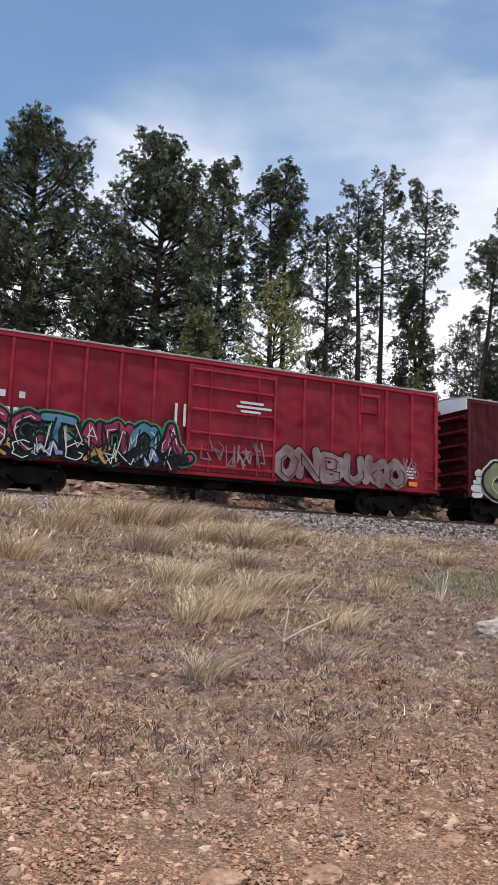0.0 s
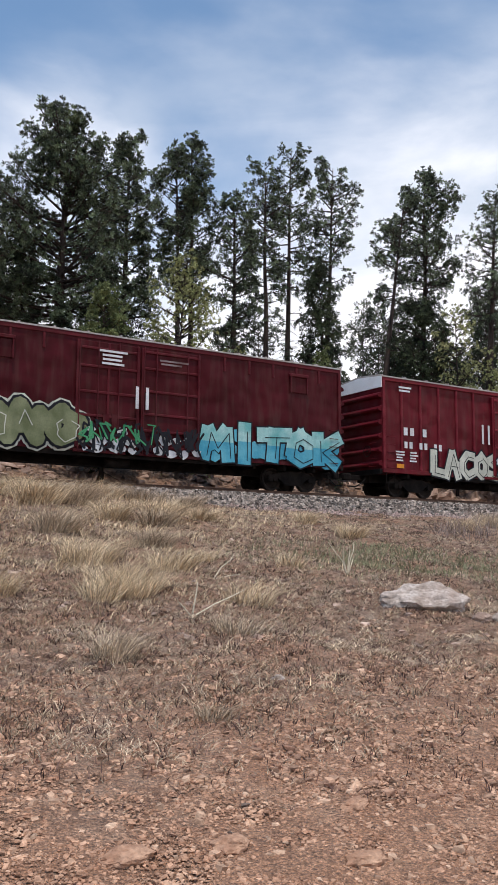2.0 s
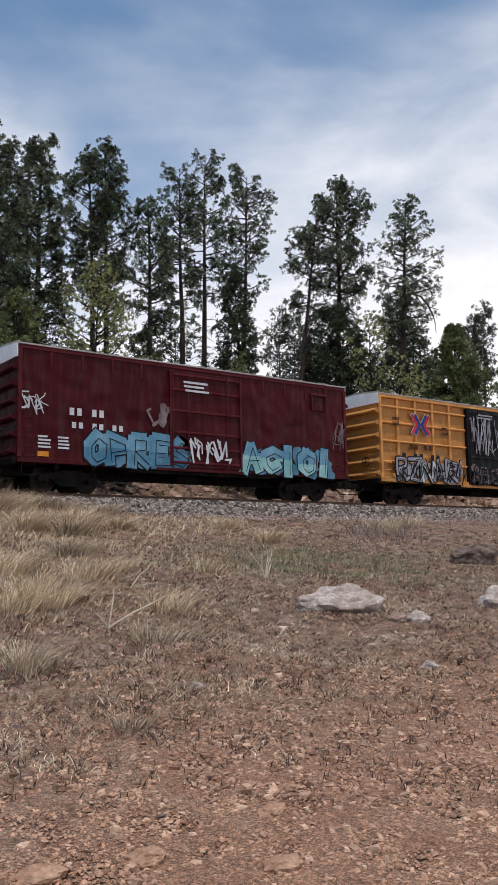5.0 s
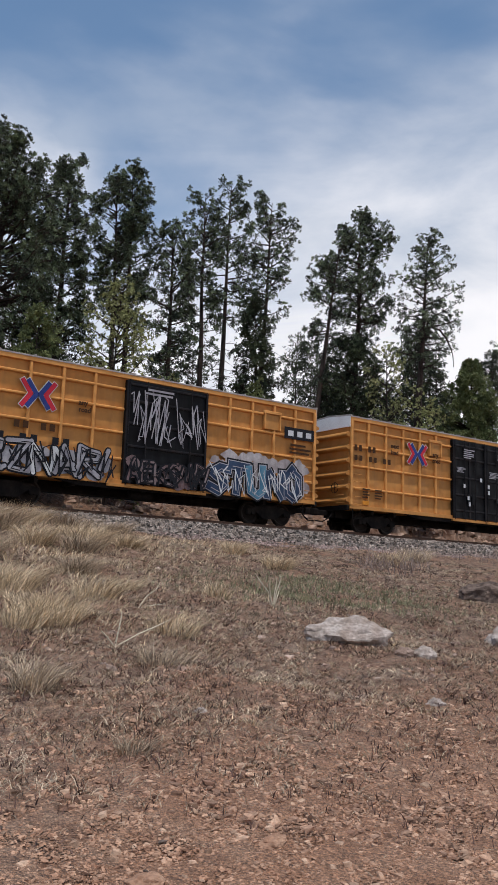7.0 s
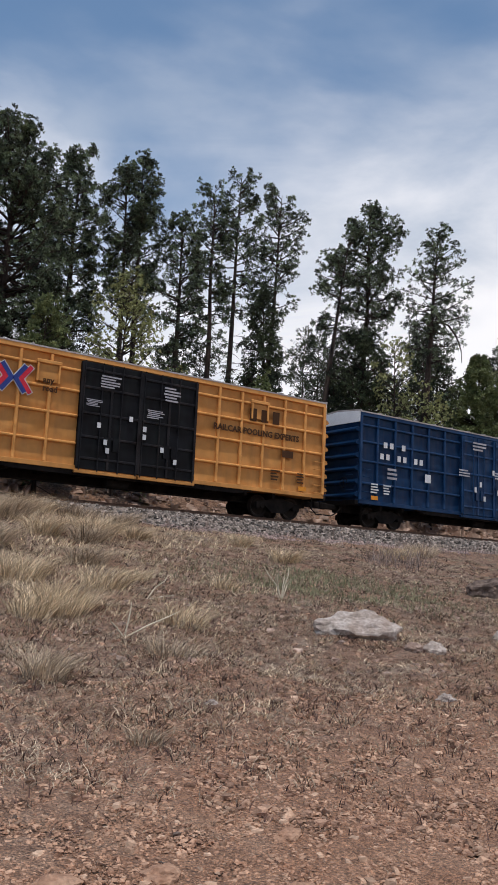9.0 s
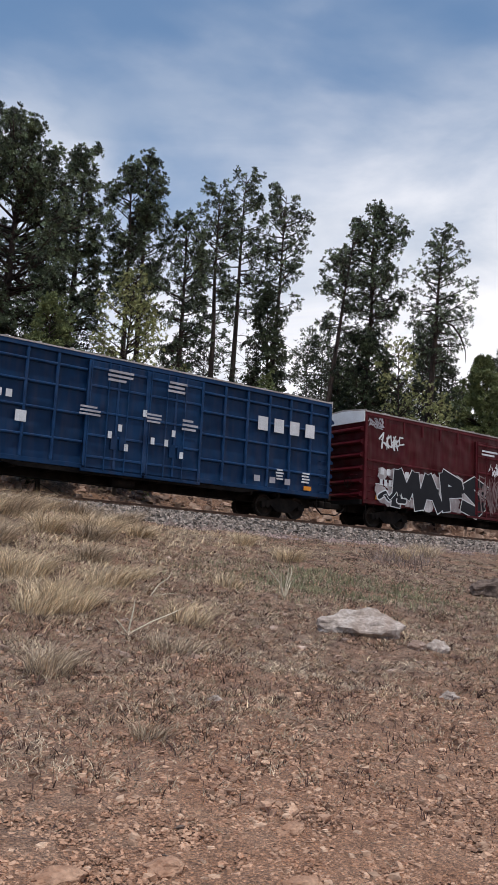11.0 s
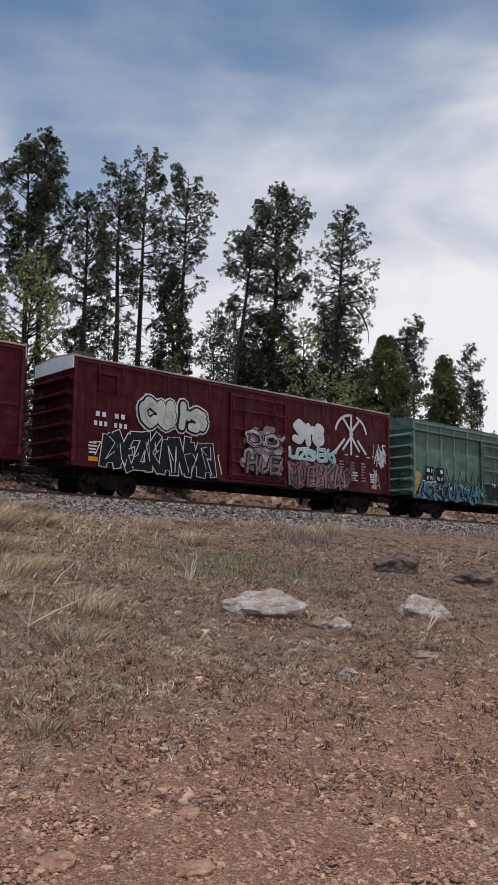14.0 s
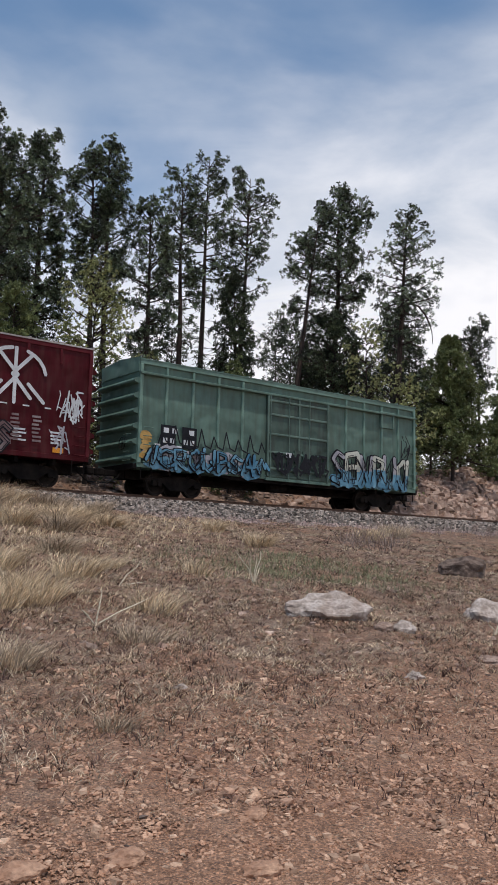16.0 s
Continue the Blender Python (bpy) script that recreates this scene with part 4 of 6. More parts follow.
# car with the many-coloured piece and faded silver letters
c = boxcar(18.7, RED_BRIGHT, "post", [(7.5, 11.1, 1.08, 4.95, RED_BRIGHT, "slide")], "bright oxide red boxcar with multicoloured graffiti", seed=11, boards=(14.9,))
blobs(c, 0.4, 7.4, 0.95, 2.6, Y, P_LEAF, 60, 0.42, 3)
blobs(c, 0.5, 7.2, 0.95, 2.3, Y - 0.03, P_BLACK, 50, 0.4, 9)
piece(c, "SCTAOOA", 0.3, 7.4, 1.15, 2.62, Y - 0.055, [P_MAGENTA, P_MAGENTA, P_DEEP], line=P_BLACK, edge=P_LEAF, width=0.27, rim=0.08, seed=4, inner=P_WHITE)
piece(c, "xC~GxN~x", 0.4, 7.2, 0.95, 1.8, Y - 0.16, [P_GOLD, P_BLACK, P_LILAC, P_BLACK], width=0.14, rim=0.07, seed=6, inner=P_WHITE)
scribble(c, 0.5, 7.2, 1.0, 2.45, Y - 0.22, P_BLACK, 30, 0.06, 5)
scribble(c, 0.5, 7.2, 1.0, 2.3, Y - 0.24, P_CREAM, 14, 0.03, 10)
piece(c, "ONBUKO", 11.1, 17.0, 1.0, 2.4, Y, [P_SILVER], line=RED_DARK, width=0.40, rim=0.03, seed=7)
bars(c, 0.2, 1.8, 2.95, 3.25, Y, [1, 0, 1, 0, 1], P_WHITE)
bars(c, 0.2, 1.9, 2.45, 2.70, Y, [1, 1, 0, 1, 1, 1], P_WHITE)
small_print(c, 9.4, 10.9, 3.35, 3.85, DOORF, 3, P_WHITE, 2)
scribble(c, 8.2, 10.6, 1.3, 2.3, DOORF, P_SILVER, 14, 0.05, 8)
scribble(c, 17.0, 17.6, 1.5, 2.4, Y, P_SILVER, 6, 0.04, 9)
bars(c, 7.0, 7.5, 2.6, 3.5, Y, [1, 0, 1], P_WHITE)
cars.append((c, -18.7))

# maroon car with olive bubbles and a sky-blue piece
c = boxcar(18.8, RED_DARK, "smooth", [(7.1, 9.5, 1.1, 4.95, RED_DARK, "plug"), (9.6, 12.0, 1.1, 4.95, RED_DARK, "slide")], "maroon boxcar with olive and sky-blue graffiti", seed=12, boards=(4.0, 16.2))
bars(c, 1.7, 3.5, 2.75, 3.12, Y, [1, 1, 0, 1, 1], P_WHITE)
bars(c, 1.8, 4.6, 2.28, 2.58, Y, [1, 1, 0, 1, 1, 0, 1, 1], P_WHITE)
y = blobs(c, 0.2, 1.0, 1.0, 2.3, Y, P_WHITE, 14, 0.3, 4)
piece(c, "COOAO", 0.8, 7.2, 0.95, 2.72, Y - 0.01, [P_OLIVE], edge=P_CREAM, line=P_BLACK, width=0.76, rim=0.02, seed=14, inner=P_CREAM)
scribble(c, 1.0, 7.0, 1.1, 2.5, Y - 0.06, P_BLACK, 12, 0.06, 15)
blobs(c, 7.3, 12.2, 0.95, 1.9, DOORF, P_WHITE, 26, 0.26, 16)
scribble(c, 7.3, 12.0, 0.95, 2.1, DOORF - 0.02, P_BLACK, 40, 0.07, 17)
scribble(c, 7.3, 10.0, 1.3, 2.1, DOORF - 0.05, P_LEAF, 12, 0.06, 18)
blobs(c, 12.2, 18.6, 0.95, 2.3, Y, P_CYAN, 60, 0.45, 83)
piece(c, "MITOK", 12.1, 18.6, 0.92, 2.62, Y - 0.03, [P_TEAL], line=P_BLACK, width=0.58, rim=0.06, seed=19, square=True, low=P_CYAN)
small_print(c, 7.9, 9.2, 4.1, 4.7, DOORF, 4, P_WHITE, 5)
small_print(c, 10.2, 11.6, 4.35, 4.6, DOORF, 2, P_SILVER, 6)
bars(c, 9.3, 9.9, 2.6, 3.5, DOORF, [1, 0, 1], P_WHITE)
cars.append((c, 1.6))

# red car with white letters and a teal piece
c = boxcar(15.7, RED_MID, "post", [(6.7, 9.6, 1.15, 4.95, RED_MID, "slide")], "red boxcar with white and teal graffiti", seed=13, boards=(13.2,))
bars(c, 1.1, 2.6, 2.65, 3.08, Y, [1, 1, 0, 1], P_WHITE)
bars(c, 1.15, 3.5, 2.08, 2.45, Y, [1, 1, 0, 1, 1, 0, 1, 1], P_WHITE)
piece(c, "LACOS", 2.7, 7.3, 0.9, 2.35, Y - 0.01, [P_CREAM], width=0.40, rim=0.07, seed=21, square=True)
piece(c, "SE~", 6.9, 9.6, 0.95, 2.15, DOORF - 0.01, [P_GREY], width=0.28, rim=0.07, seed=22, square=True)
piece(c, "MUOTA", 9.7, 14.3, 0.92, 2.35, Y - 0.01, [P_TEAL, P_CREAM], line=P_WHITE, edge=P_BLACK, width=0.36, rim=0.06, seed=23)
scribble(c, 9.9, 14.2, 1.0, 2.1, Y - 0.06, P_BLACK, 18, 0.06, 24)
small_print(c, 7.3, 8.9, 4.2, 4.6, DOORF, 2, P_WHITE, 7)
small_print(c, 0.9, 1.9, 4.6, 4.9, Y, 2, P_WHITE, 8)
bars(c, 6.0, 6.6, 2.6, 3.6, Y, [1, 0, 1], P_WHITE)
cars.append((c, 22.7))

# maroon car with two steel-blue pieces
c = boxcar(15.7, RED_DARK, "smooth", [(6.2, 9.7, 1.1, 4.95, RED_DARK, "slide")], "maroon boxcar with two steel-blue graffiti pieces", seed=15, boards=(13.6,))
bars(c, 1.9, 3.4, 2.75, 3.10, Y, [1, 1, 0, 1, 1], P_WHITE)
bars(c, 2.0, 4.2, 2.28, 2.58, Y, [1, 1, 0, 1, 1, 0, 1, 1], P_WHITE)
blobs(c, 2.6, 7.2, 0.95, 1.9, Y, P_DEEP, 40, 0.4, 85)
piece(c, "OPRES", 2.5, 7.1, 0.95, 2.42, Y - 0.02, [P_BLUE], width=0.44, rim=0.05, seed=25, square=True, low=P_DEEP)
blobs(c, 9.6, 14.8, 0.95, 2.2, Y, P_DEEP, 50, 0.42, 86)
piece(c, "ACIOI", 9.7, 14.7, 0.95, 2.42, Y - 0.025, [P_BLUE], width=0.46, rim=0.05, seed=26, square=True, low=P_TEAL)
scribble(c, 0.2, 1.0, 2.7, 3.5, Y, P_WHITE, 10, 0.04, 27)
scribble(c, 5.3, 6.3, 2.6, 3.6, Y, P_SILVER, 4, 0.12, 28)
scribble(c, 7.2, 8.9, 1.3, 2.3, DOORF, P_WHITE, 10, 0.07, 29)
small_print(c, 6.8, 8.2, 4.1, 4.6, DOORF, 3, P_WHITE, 9)
scribble(c, 15.0, 15.5, 2.2, 3.6, Y, P_SILVER, 8, 0.04, 30)
cars.append((c, 40.7))

# yellow car with a black door
c = boxcar(15.8, YELLOW, "waffle", [(6.3, 10.0, 1.05, 5.0, BLACK, "slide")], "yellow ribbed boxcar with a black door and graffiti", seed=16, boards=(12.9,))
cross_logo(c, 2.45, 3.2, 3.35, 4.40, Y)
bars(c, 1.95, 3.6, 2.58, 2.92, Y, [1, 1, 0, 1, 1], P_BROWN)
bars(c, 1.35, 4.2, 2.12, 2.46, Y, [1, 0, 1, 1, 0, 1, 1], P_BLACK)
words(c, "next\nload", 0.85, 4.0, 0.26, Y, P_BROWN)
words(c, "any\nroad", 4.4, 3.75, 0.26, Y, P_BROWN)
blobs(c, 0.8, 6.2, 0.98, 2.1, Y, P_GREY, 40, 0.4, 31)
piece(c, "RZNAR", 0.9, 5.4, 1.0, 2.3, Y - 0.03, [P_GREY, P_GREY, P_WHITE], width=0.18, rim=0.05, seed=32)
scribble(c, 1.0, 6.0, 1.0, 2.2, Y - 0.1, P_BLACK, 20, 0.05, 82)
scribble(c, 6.5, 9.8, 2.6, 4.8, DOORF, P_GREY, 22, 0.035, 33)
blobs(c, 6.4, 9.9, 1.05, 2.1, DOORF - 0.01, P_SILVER, 26, 0.32, 38)
piece(c, "AEKS~R", 6.4, 9.9, 1.05, 2.1, DOORF - 0.03, [P_SILVER], width=0.10, rim=0.06, seed=34)
scribble(c, 6.4, 9.9, 1.05, 2.0, DOORF - 0.1, P_BLACK, 22, 0.06, 39)
blobs(c, 10.1, 15.4, 1.2, 2.95, Y, P_HAZE, 60, 0.42, 35)
piece(c, "STUNO", 10.1, 15.0, 0.95, 2.5, Y - 0.03, [P_INK, P_INK, P_DEEP], edge=P_BLACK, line=P_GREY, width=0.32, rim=0.035, seed=36, square=True)
scribble(c, 10.2, 14.8, 1.0, 2.3, Y - 0.09, P_WHITE, 22, 0.04, 37)
part("marking", boxed(14.0, 15.7, Y - 0.004, Y, 3.72, 4.22), P_BLACK, c, "black panel for the owner's mark")
bars(c, 14.1, 15.6, 3.80, 4.12, Y - 0.006, [1, 1, 1], P_WHITE)
small_print(c, 14.2, 15.6, 3.05, 3.55, Y, 3, P_BROWN, 10)
small_print(c, 7.0, 8.6, 4.5, 4.8, DOORF, 2, P_GREY, 11)
cars.append((c, 58.6))

# longer yellow car with black double doors
c = boxcar(18.7, YELLOW, "waffle", [(6.9, 9.4, 1.05, 5.0, BLACK, "plug"), (9.4, 11.9, 1.05, 5.0, BLACK, "plug")], "clean yellow ribbed boxcar with black double doors", seed=17, boards=(5.2, 14.6))
cross_logo(c, 3.98, 4.75, 3.42, 4.45, Y)
bars(c, 0.15, 1.6, 3.62, 3.98, Y, [1, 1, 0, 1, 1], P_BROWN)
bars(c, 0.15, 2.6, 3.18, 3.50, Y, [1, 1, 0, 1, 1, 0, 1, 1], P_BROWN)
words(c, "next\nload", 2.55, 4.05, 0.30, Y, P_BROWN)
words(c, "any\nroad", 5.45, 3.95, 0.30, Y, P_BROWN)
words(c, "RAILCAR POOLING EXPERTS", 12.75, 3.30, 0.345, Y, P_BROWN)
bars(c, 14.4, 16.2, 3.85, 4.45, Y, [1, 1, 1], P_BROWN)
for x, z, w, h in ((7.6, 4.1, 0.9, 0.5), (10.3, 4.0, 0.8, 0.6), (7.1, 3.35, 0.7, 0.28), (9.6, 3.25, 0.8, 0.35)):
    small_print(c, x, x + w, z, z + h, DOORF, 5, P_GREY, int(x * 10))
for x, z in ((7.6, 2.6), (8.9, 3.0), (7.9, 2.0), (10.3, 2.0), (8.0, 1.7), (10.9, 1.6), (9.5, 2.7), (9.5, 2.4)):
    part("door_placard", boxed(x, x + 0.15, DOORF - 0.003, DOORF, z, z + 0.2), P_WHITE, c, "small white placard on the door")
part("door_placard", boxed(16.3, 16.9, Y - 0.003, Y, 2.55, 2.85), P_BROWN, c, "dark framed label plate")
cars.append((c, 76.5))

# dark blue car
c = boxcar(18.7, BLUE, "waffle", [(6.9, 9.4, 1.05, 5.0, BLUE, "plug"), (9.4, 11.9, 1.05, 5.0, BLUE, "plug")], "clean navy blue ribbed boxcar with double plug doors", seed=18)
bars(c, 14.5, 17.9, 3.46, 4.12, Y, [1, 1, 1, 1], P_WHITE, label="large white owner's mark as plain blocks")
bars(c, 1.4, 3.0, 3.65, 4.0, Y, [1, 1, 0, 1], P_WHITE)
bars(c, 1.2, 4.2, 3.1, 3.45, Y, [1, 1, 0, 1, 1, 0, 1, 1], P_WHITE)
for x, z, w, h in ((7.6, 4.3, 1.2, 0.5), (10.2, 4.3, 1.0, 0.5), (6.6, 2.9, 1.0, 0.4), (9.3, 3.0, 0.8, 0.4), (10.9, 2.9, 0.8, 0.5), (1.6, 2.2, 0.8, 0.6)):
    small_print(c, x, x + w, z, z + h, DOORF, 3, P_GREY, int(x * 10))
for x, z in ((7.8, 2.2), (8.5, 1.8), (10.2, 2.2), (10.9, 1.8), (9.2, 3.2), (9.6, 2.2), (8.2, 2.5), (10.5, 2.6)):
    part("door_placard", boxed(x, x + 0.16, DOORF - 0.003, DOORF, z, z + 0.26), P_WHITE, c, "small white placard on the door")
part("marking", boxed(4.3, 4.7, Y - 0.003, Y, 2.35, 2.75), P_WHITE, c, "small white square stencil")
for x in (14.6, 15.4, 16.2):
    part("service_label", boxed(x, x + 0.3, Y - 0.003, Y, 1.35, 1.6), P_GREY, c, "small grey service label")
cars.append((c, 97.3))

# red car with tall black letters
c = boxcar(18.7, RED_DARK, "smooth", [(7.6, 11.0, 1.05, 4.8, RED_DARK, "slide")], "red boxcar with tall black letters on silver", ledge=2.95, seed=19, boards=(15.3,))
y = blobs(c, 0.7, 7.7, 0.98, 2.85, Y, P_HAZE, 90, 0.42, 41)
blobs(c, 11.1, 17.3, 0.98, 2.7, Y, P_HAZE, 70, 0.38, 42)
piece(c, "MAPS", 1.9, 8.3, 0.92, 3.0, Y - 0.05, [P_BLACK], line=P_WHITE, width=0.56, rim=0.05, seed=43, square=True, inner=P_BLACK)
piece(c, "~", 0.9, 2.2, 1.1, 1.9, Y - 0.05, [P_BLACK], line=P_WHITE, width=0.22, rim=0.06, seed=44)
piece(c, "TSMZ", 11.1, 16.0, 0.92, 2.75, Y - 0.05, [P_BLACK], line=P_WHITE, width=0.48, rim=0.05, seed=45, square=True, inner=P_BLACK)
scribble(c, 7.9, 10.8, 1.1, 3.1, DOORF, P_SILVER, 40, 0.05, 46)
scribble(c, 8.6, 10.2, 3.1, 3.8, DOORF, P_WHITE, 12, 0.05, 47)
scribble(c, 0.9, 2.4, 3.6, 4.4, Y, P_WHITE, 10, 0.06, 48)
scribble(c, 0.2, 1.1, 4.5, 5.0, Y, P_GREY, 10, 0.04, 49)
bars(c, 0.9, 2.9, 2.35, 2.72, Y - 0.045, [1, 1, 0, 1, 1], P_WHITE)
bars(c, 0.9, 2.9, 1.85, 2.22, Y - 0.045, [1, 1, 1, 0, 1, 1, 1], P_WHITE)
bm = bmesh.new()
strokes(bm, [[(17.1, 4.08), (17.12, 4.08)]], 0.72, Y, random.Random(2))
part("marking", bm, P_WHITE, c, "round white disc")
small_print(c, 7.9, 9.3, 4.1, 4.45, DOORF, 2, P_WHITE, 12)
cars.append((c, 118.05))

# dark red car with black and white wildstyle
c = boxcar(18.8, RED_DARK, "smooth", [(7.8, 11.2, 1.05, 4.9, RED_DARK, "slide")], "dark red boxcar with black and white graffiti", seed=20, boards=(1.1,))
piece(c, "CUIS", 3.1, 6.3, 2.72, 4.15, Y, [P_CREAM], edge=P_WHITE, width=0.44, rim=0.05, seed=51, inner=P_GREY)
blobs(c, 1.4, 6.4, 0.95, 2.5, Y, P_BLACK, 60, 0.45, 52)
piece(c, "^xZK^NM^", 1.3, 6.9, 0.95, 2.65, Y - 0.04, [P_BLACK], line=P_WHITE, width=0.32, rim=0.04, seed=53, square=True, inner=P_BLACK)
scribble(c, 1.0, 7.4, 1.0, 2.3, Y - 0.13, P_WHITE, 14, 0.035, 55)
bars(c, 0.95, 2.4, 2.95, 3.22, Y, [1, 1, 0, 1, 1], P_WHITE)
bars(c, 0.9, 2.5, 2.58, 2.85, Y, [1, 1, 1, 0, 1, 1, 1], P_WHITE)
blobs(c, 8.4, 11.0, 1.25, 3.6, DOORF, P_SILVER, 60, 0.40, 56)
blobs(c, 8.5, 10.9, 1.6, 3.4, DOORF - 0.03, P_HAZE, 22, 0.28, 87)
piece(c, "OO", 8.6, 10.8, 2.5, 3.4, DOORF - 0.05, [P_HAZE], line=P_BLACK, width=0.16, rim=0.05, seed=57)
piece(c, "HUE", 8.6, 10.8, 1.3, 2.3, DOORF - 0.05, [P_SILVER], line=P_BLACK, width=0.16, rim=0.05, seed=88)
piece(c, "SIC", 11.8, 13.7, 2.95, 4.2, Y, [P_WHITE], line=P_WHITE, width=0.26, rim=0.06, seed=58)
piece(c, "UZSEK", 11.4, 14.6, 2.2, 2.95, Y, [P_TEAL], line=P_WHITE, width=0.10, rim=0.04, seed=59)
blobs(c, 11.3, 15.8, 0.95, 2.25, Y, P_SILVER, 60, 0.36, 89)
piece(c, "ROEBKAS", 11.4, 15.7, 1.0, 2.2, Y - 0.03, [P_SILVER], line=P_BLACK, width=0.16, rim=0.05, seed=60, square=True)
scribble(c, 11.4, 15.6, 1.0, 2.1, Y - 0.09, P_PINK, 10, 0.05, 90)
cx, cz = 15.8, 3.85
ring = [(cx + 1.15 * math.cos(a), cz + 0.95 * math.sin(a)) for a in np.linspace(0.15, math.pi - 0.15, 12)]
ring2 = [(cx + 1.15 * math.cos(a), cz - 0.15 + 0.95 * math.sin(a)) for a in np.linspace(-0.2, -math.pi + 0.2, 12)]
bm = bmesh.new()
strokes(bm, [ring[:5], ring[6:], [(cx - .6, cz + .75), (cx + .1, cz), (cx - .6, cz - .8)], [(cx + .6, cz + .75), (cx - .1, cz), (cx + .6, cz - .8)], [(cx, cz + .95), (cx, cz - 1.0)], [(cx - 1.1, cz - .9), (cx - .5, cz - .3)], [(cx + 1.1, cz - .9), (cx + .5, cz - .3)]], 0.13, Y, random.Random(4))
part("marking", bm, P_WHITE, c, "round white railway emblem as plain shapes")
bars(c, 14.4, 17.3, 2.72, 2.85, Y, [1, 0, 1, 0, 1, 0, 1], P_WHITE)
for k in range(3):
    small_print(c, 14.9 + k * 0.8, 15.3 + k * 0.8, 1.5, 2.5, Y - 0.02, 7, P_SILVER, 60 + k)
scribble(c, 17.6, 18.5, 2.3, 3.6, Y, P_WHITE, 10, 0.05, 61)
scribble(c, 17.3, 17.9, 1.2, 2.2, Y, P_GREY, 7, 0.05, 62)
cars.append((c, 138.8))

# last car, pale green
c = boxcar(15.75, GREEN, "post", [(6.3, 9.9, 1.1, 4.65, GREEN_DOOR, "plug")], "weathered pale green boxcar with blue graffiti, last of the train", end_top=GREEN, roof=GREEN, seed=22, boards=(13.3,))
for s in (-1, 1):
    y0, y1 = sorted((s * (HALF + 0.11), s * (HALF - 0.1)))
    part("side_rail", boxed(0, 15.75, y0, y1, 4.62, 4.72, bevel=0.02), GREEN, c, "projecting rail under the eave")
part("marking", boxed(1.0, 1.7, Y - 0.003, Y, 1.9, 2.75), P_BLACK, c, "black stencil panel")
part("marking", boxed(2.0, 2.7, Y - 0.003, Y, 1.9, 2.75), P_BLACK, c, "black stencil panel")
bars(c, 1.05, 2.65, 2.40, 2.68, Y - 0.006, [1, 1, 0, 1], P_WHITE)
bars(c, 1.05, 2.65, 2.00, 2.28, Y - 0.006, [1, 1, 0, 1, 1], P_WHITE)
blobs(c, 0.1, 6.2, 0.98, 1.95, Y, P_GREY, 50, 0.4, 71)
blobs(c, 0.1, 6.0, 0.95, 1.55, Y - 0.025, P_BLUE, 36, 0.36, 72)
piece(c, "~CROUPSA~", 0.3, 6.2, 0.98, 2.0, Y - 0.05, [P_BLUE, P_DEEP], width=0.14, rim=0.035, seed=73)
scribble(c, 0.4, 6.0, 1.0, 1.9, Y - 0.15, P_BLACK, 20, 0.035, 80)
bm = bmesh.new()
crown = []
for k in range(9):
    crown += [(0.9 + k * 0.62, 2.0), (1.05 + k * 0.62, 2.75 if k % 2 else 2.5), (1.25 + k * 0.62, 2.1)]
strokes(bm, [crown], 0.06, Y - 0.02, random.Random(6))
part("graffiti", bm, P_BLACK, c, "black spiky spray outline")
blobs(c, 10.0, 15.2, 0.98, 1.6, Y, P_BLUE, 40, 0.38, 74)
piece(c, "SENRUO", 10.1, 15.1, 1.0, 2.7, Y - 0.03, [P_GREY, P_CREAM], line=P_BLACK, width=0.24, rim=0.045, seed=75, low=P_BLUE)
blobs(c, 10.2, 15.0, 0.96, 1.35, Y - 0.14, P_DEEP, 16, 0.24, 76)
scribble(c, 10.2, 15.0, 1.0, 2.5, Y - 0.16, P_BLACK, 18, 0.04, 81)
blobs(c, 0.1, 0.6, 1.2, 2.5, Y - 0.03, P_GOLD, 8, 0.3, 77)
scribble(c, 6.6, 9.6, 1.2, 2.2, DOORF, P_BLACK, 24, 0.09, 78)
part("door_placard", boxed(7.3, 7.65, DOORF - 0.003, DOORF, 2.0, 2.2), P_WHITE, c, "white placard")
scribble(c, 14.9, 15.4, 2.6, 3.8, Y, P_BLACK, 7, 0.04, 79)
cars.append((c, 159.65))


def train_x(t):
    return 22.41 - 10.28 * t - 0.0033 * t * t


def motions():
    times = [i for i in range(17)]
    for car, left in cars:
        walk(car, [(t, pose(train_x(t) + left, TRACK_Y, RAIL_Z)) for t in times])
    # rolling wheels
    ticks = [k / 15 for k in range(241)]
    for w, dx in wheelsets:
        walk(w, [(t, pose(dx, 0, WHEEL_R, 0, math.degrees((train_x(t) - train_x(0)) / WHEEL_R), 0)) for t in ticks])

# ---- trees ----
def indexed(name, verts, tris, material, parent=None):
    """A mesh of triangles from arrays."""
    verts = np.asarray(verts, dtype=np.float32).reshape(-1, 3)
    tris = np.asarray(tris, dtype=np.int32).reshape(-1, 3)
    me = bpy.data.meshes.new(name)
    me.vertices.add(len(verts))
    me.vertices.foreach_set("co", verts.ravel())
    me.loops.add(tris.size)
    me.loops.foreach_set("vertex_index", tris.ravel())
    me.polygons.add(len(tris))
    me.polygons.foreach_set("loop_start", np.arange(0, tris.size, 3, dtype=np.int32))
    me.update(calc_edges=True)
    me.materials.append(material)
    ob = new(name, me)
    if parent is not None:
        ob.parent = parent
    return ob


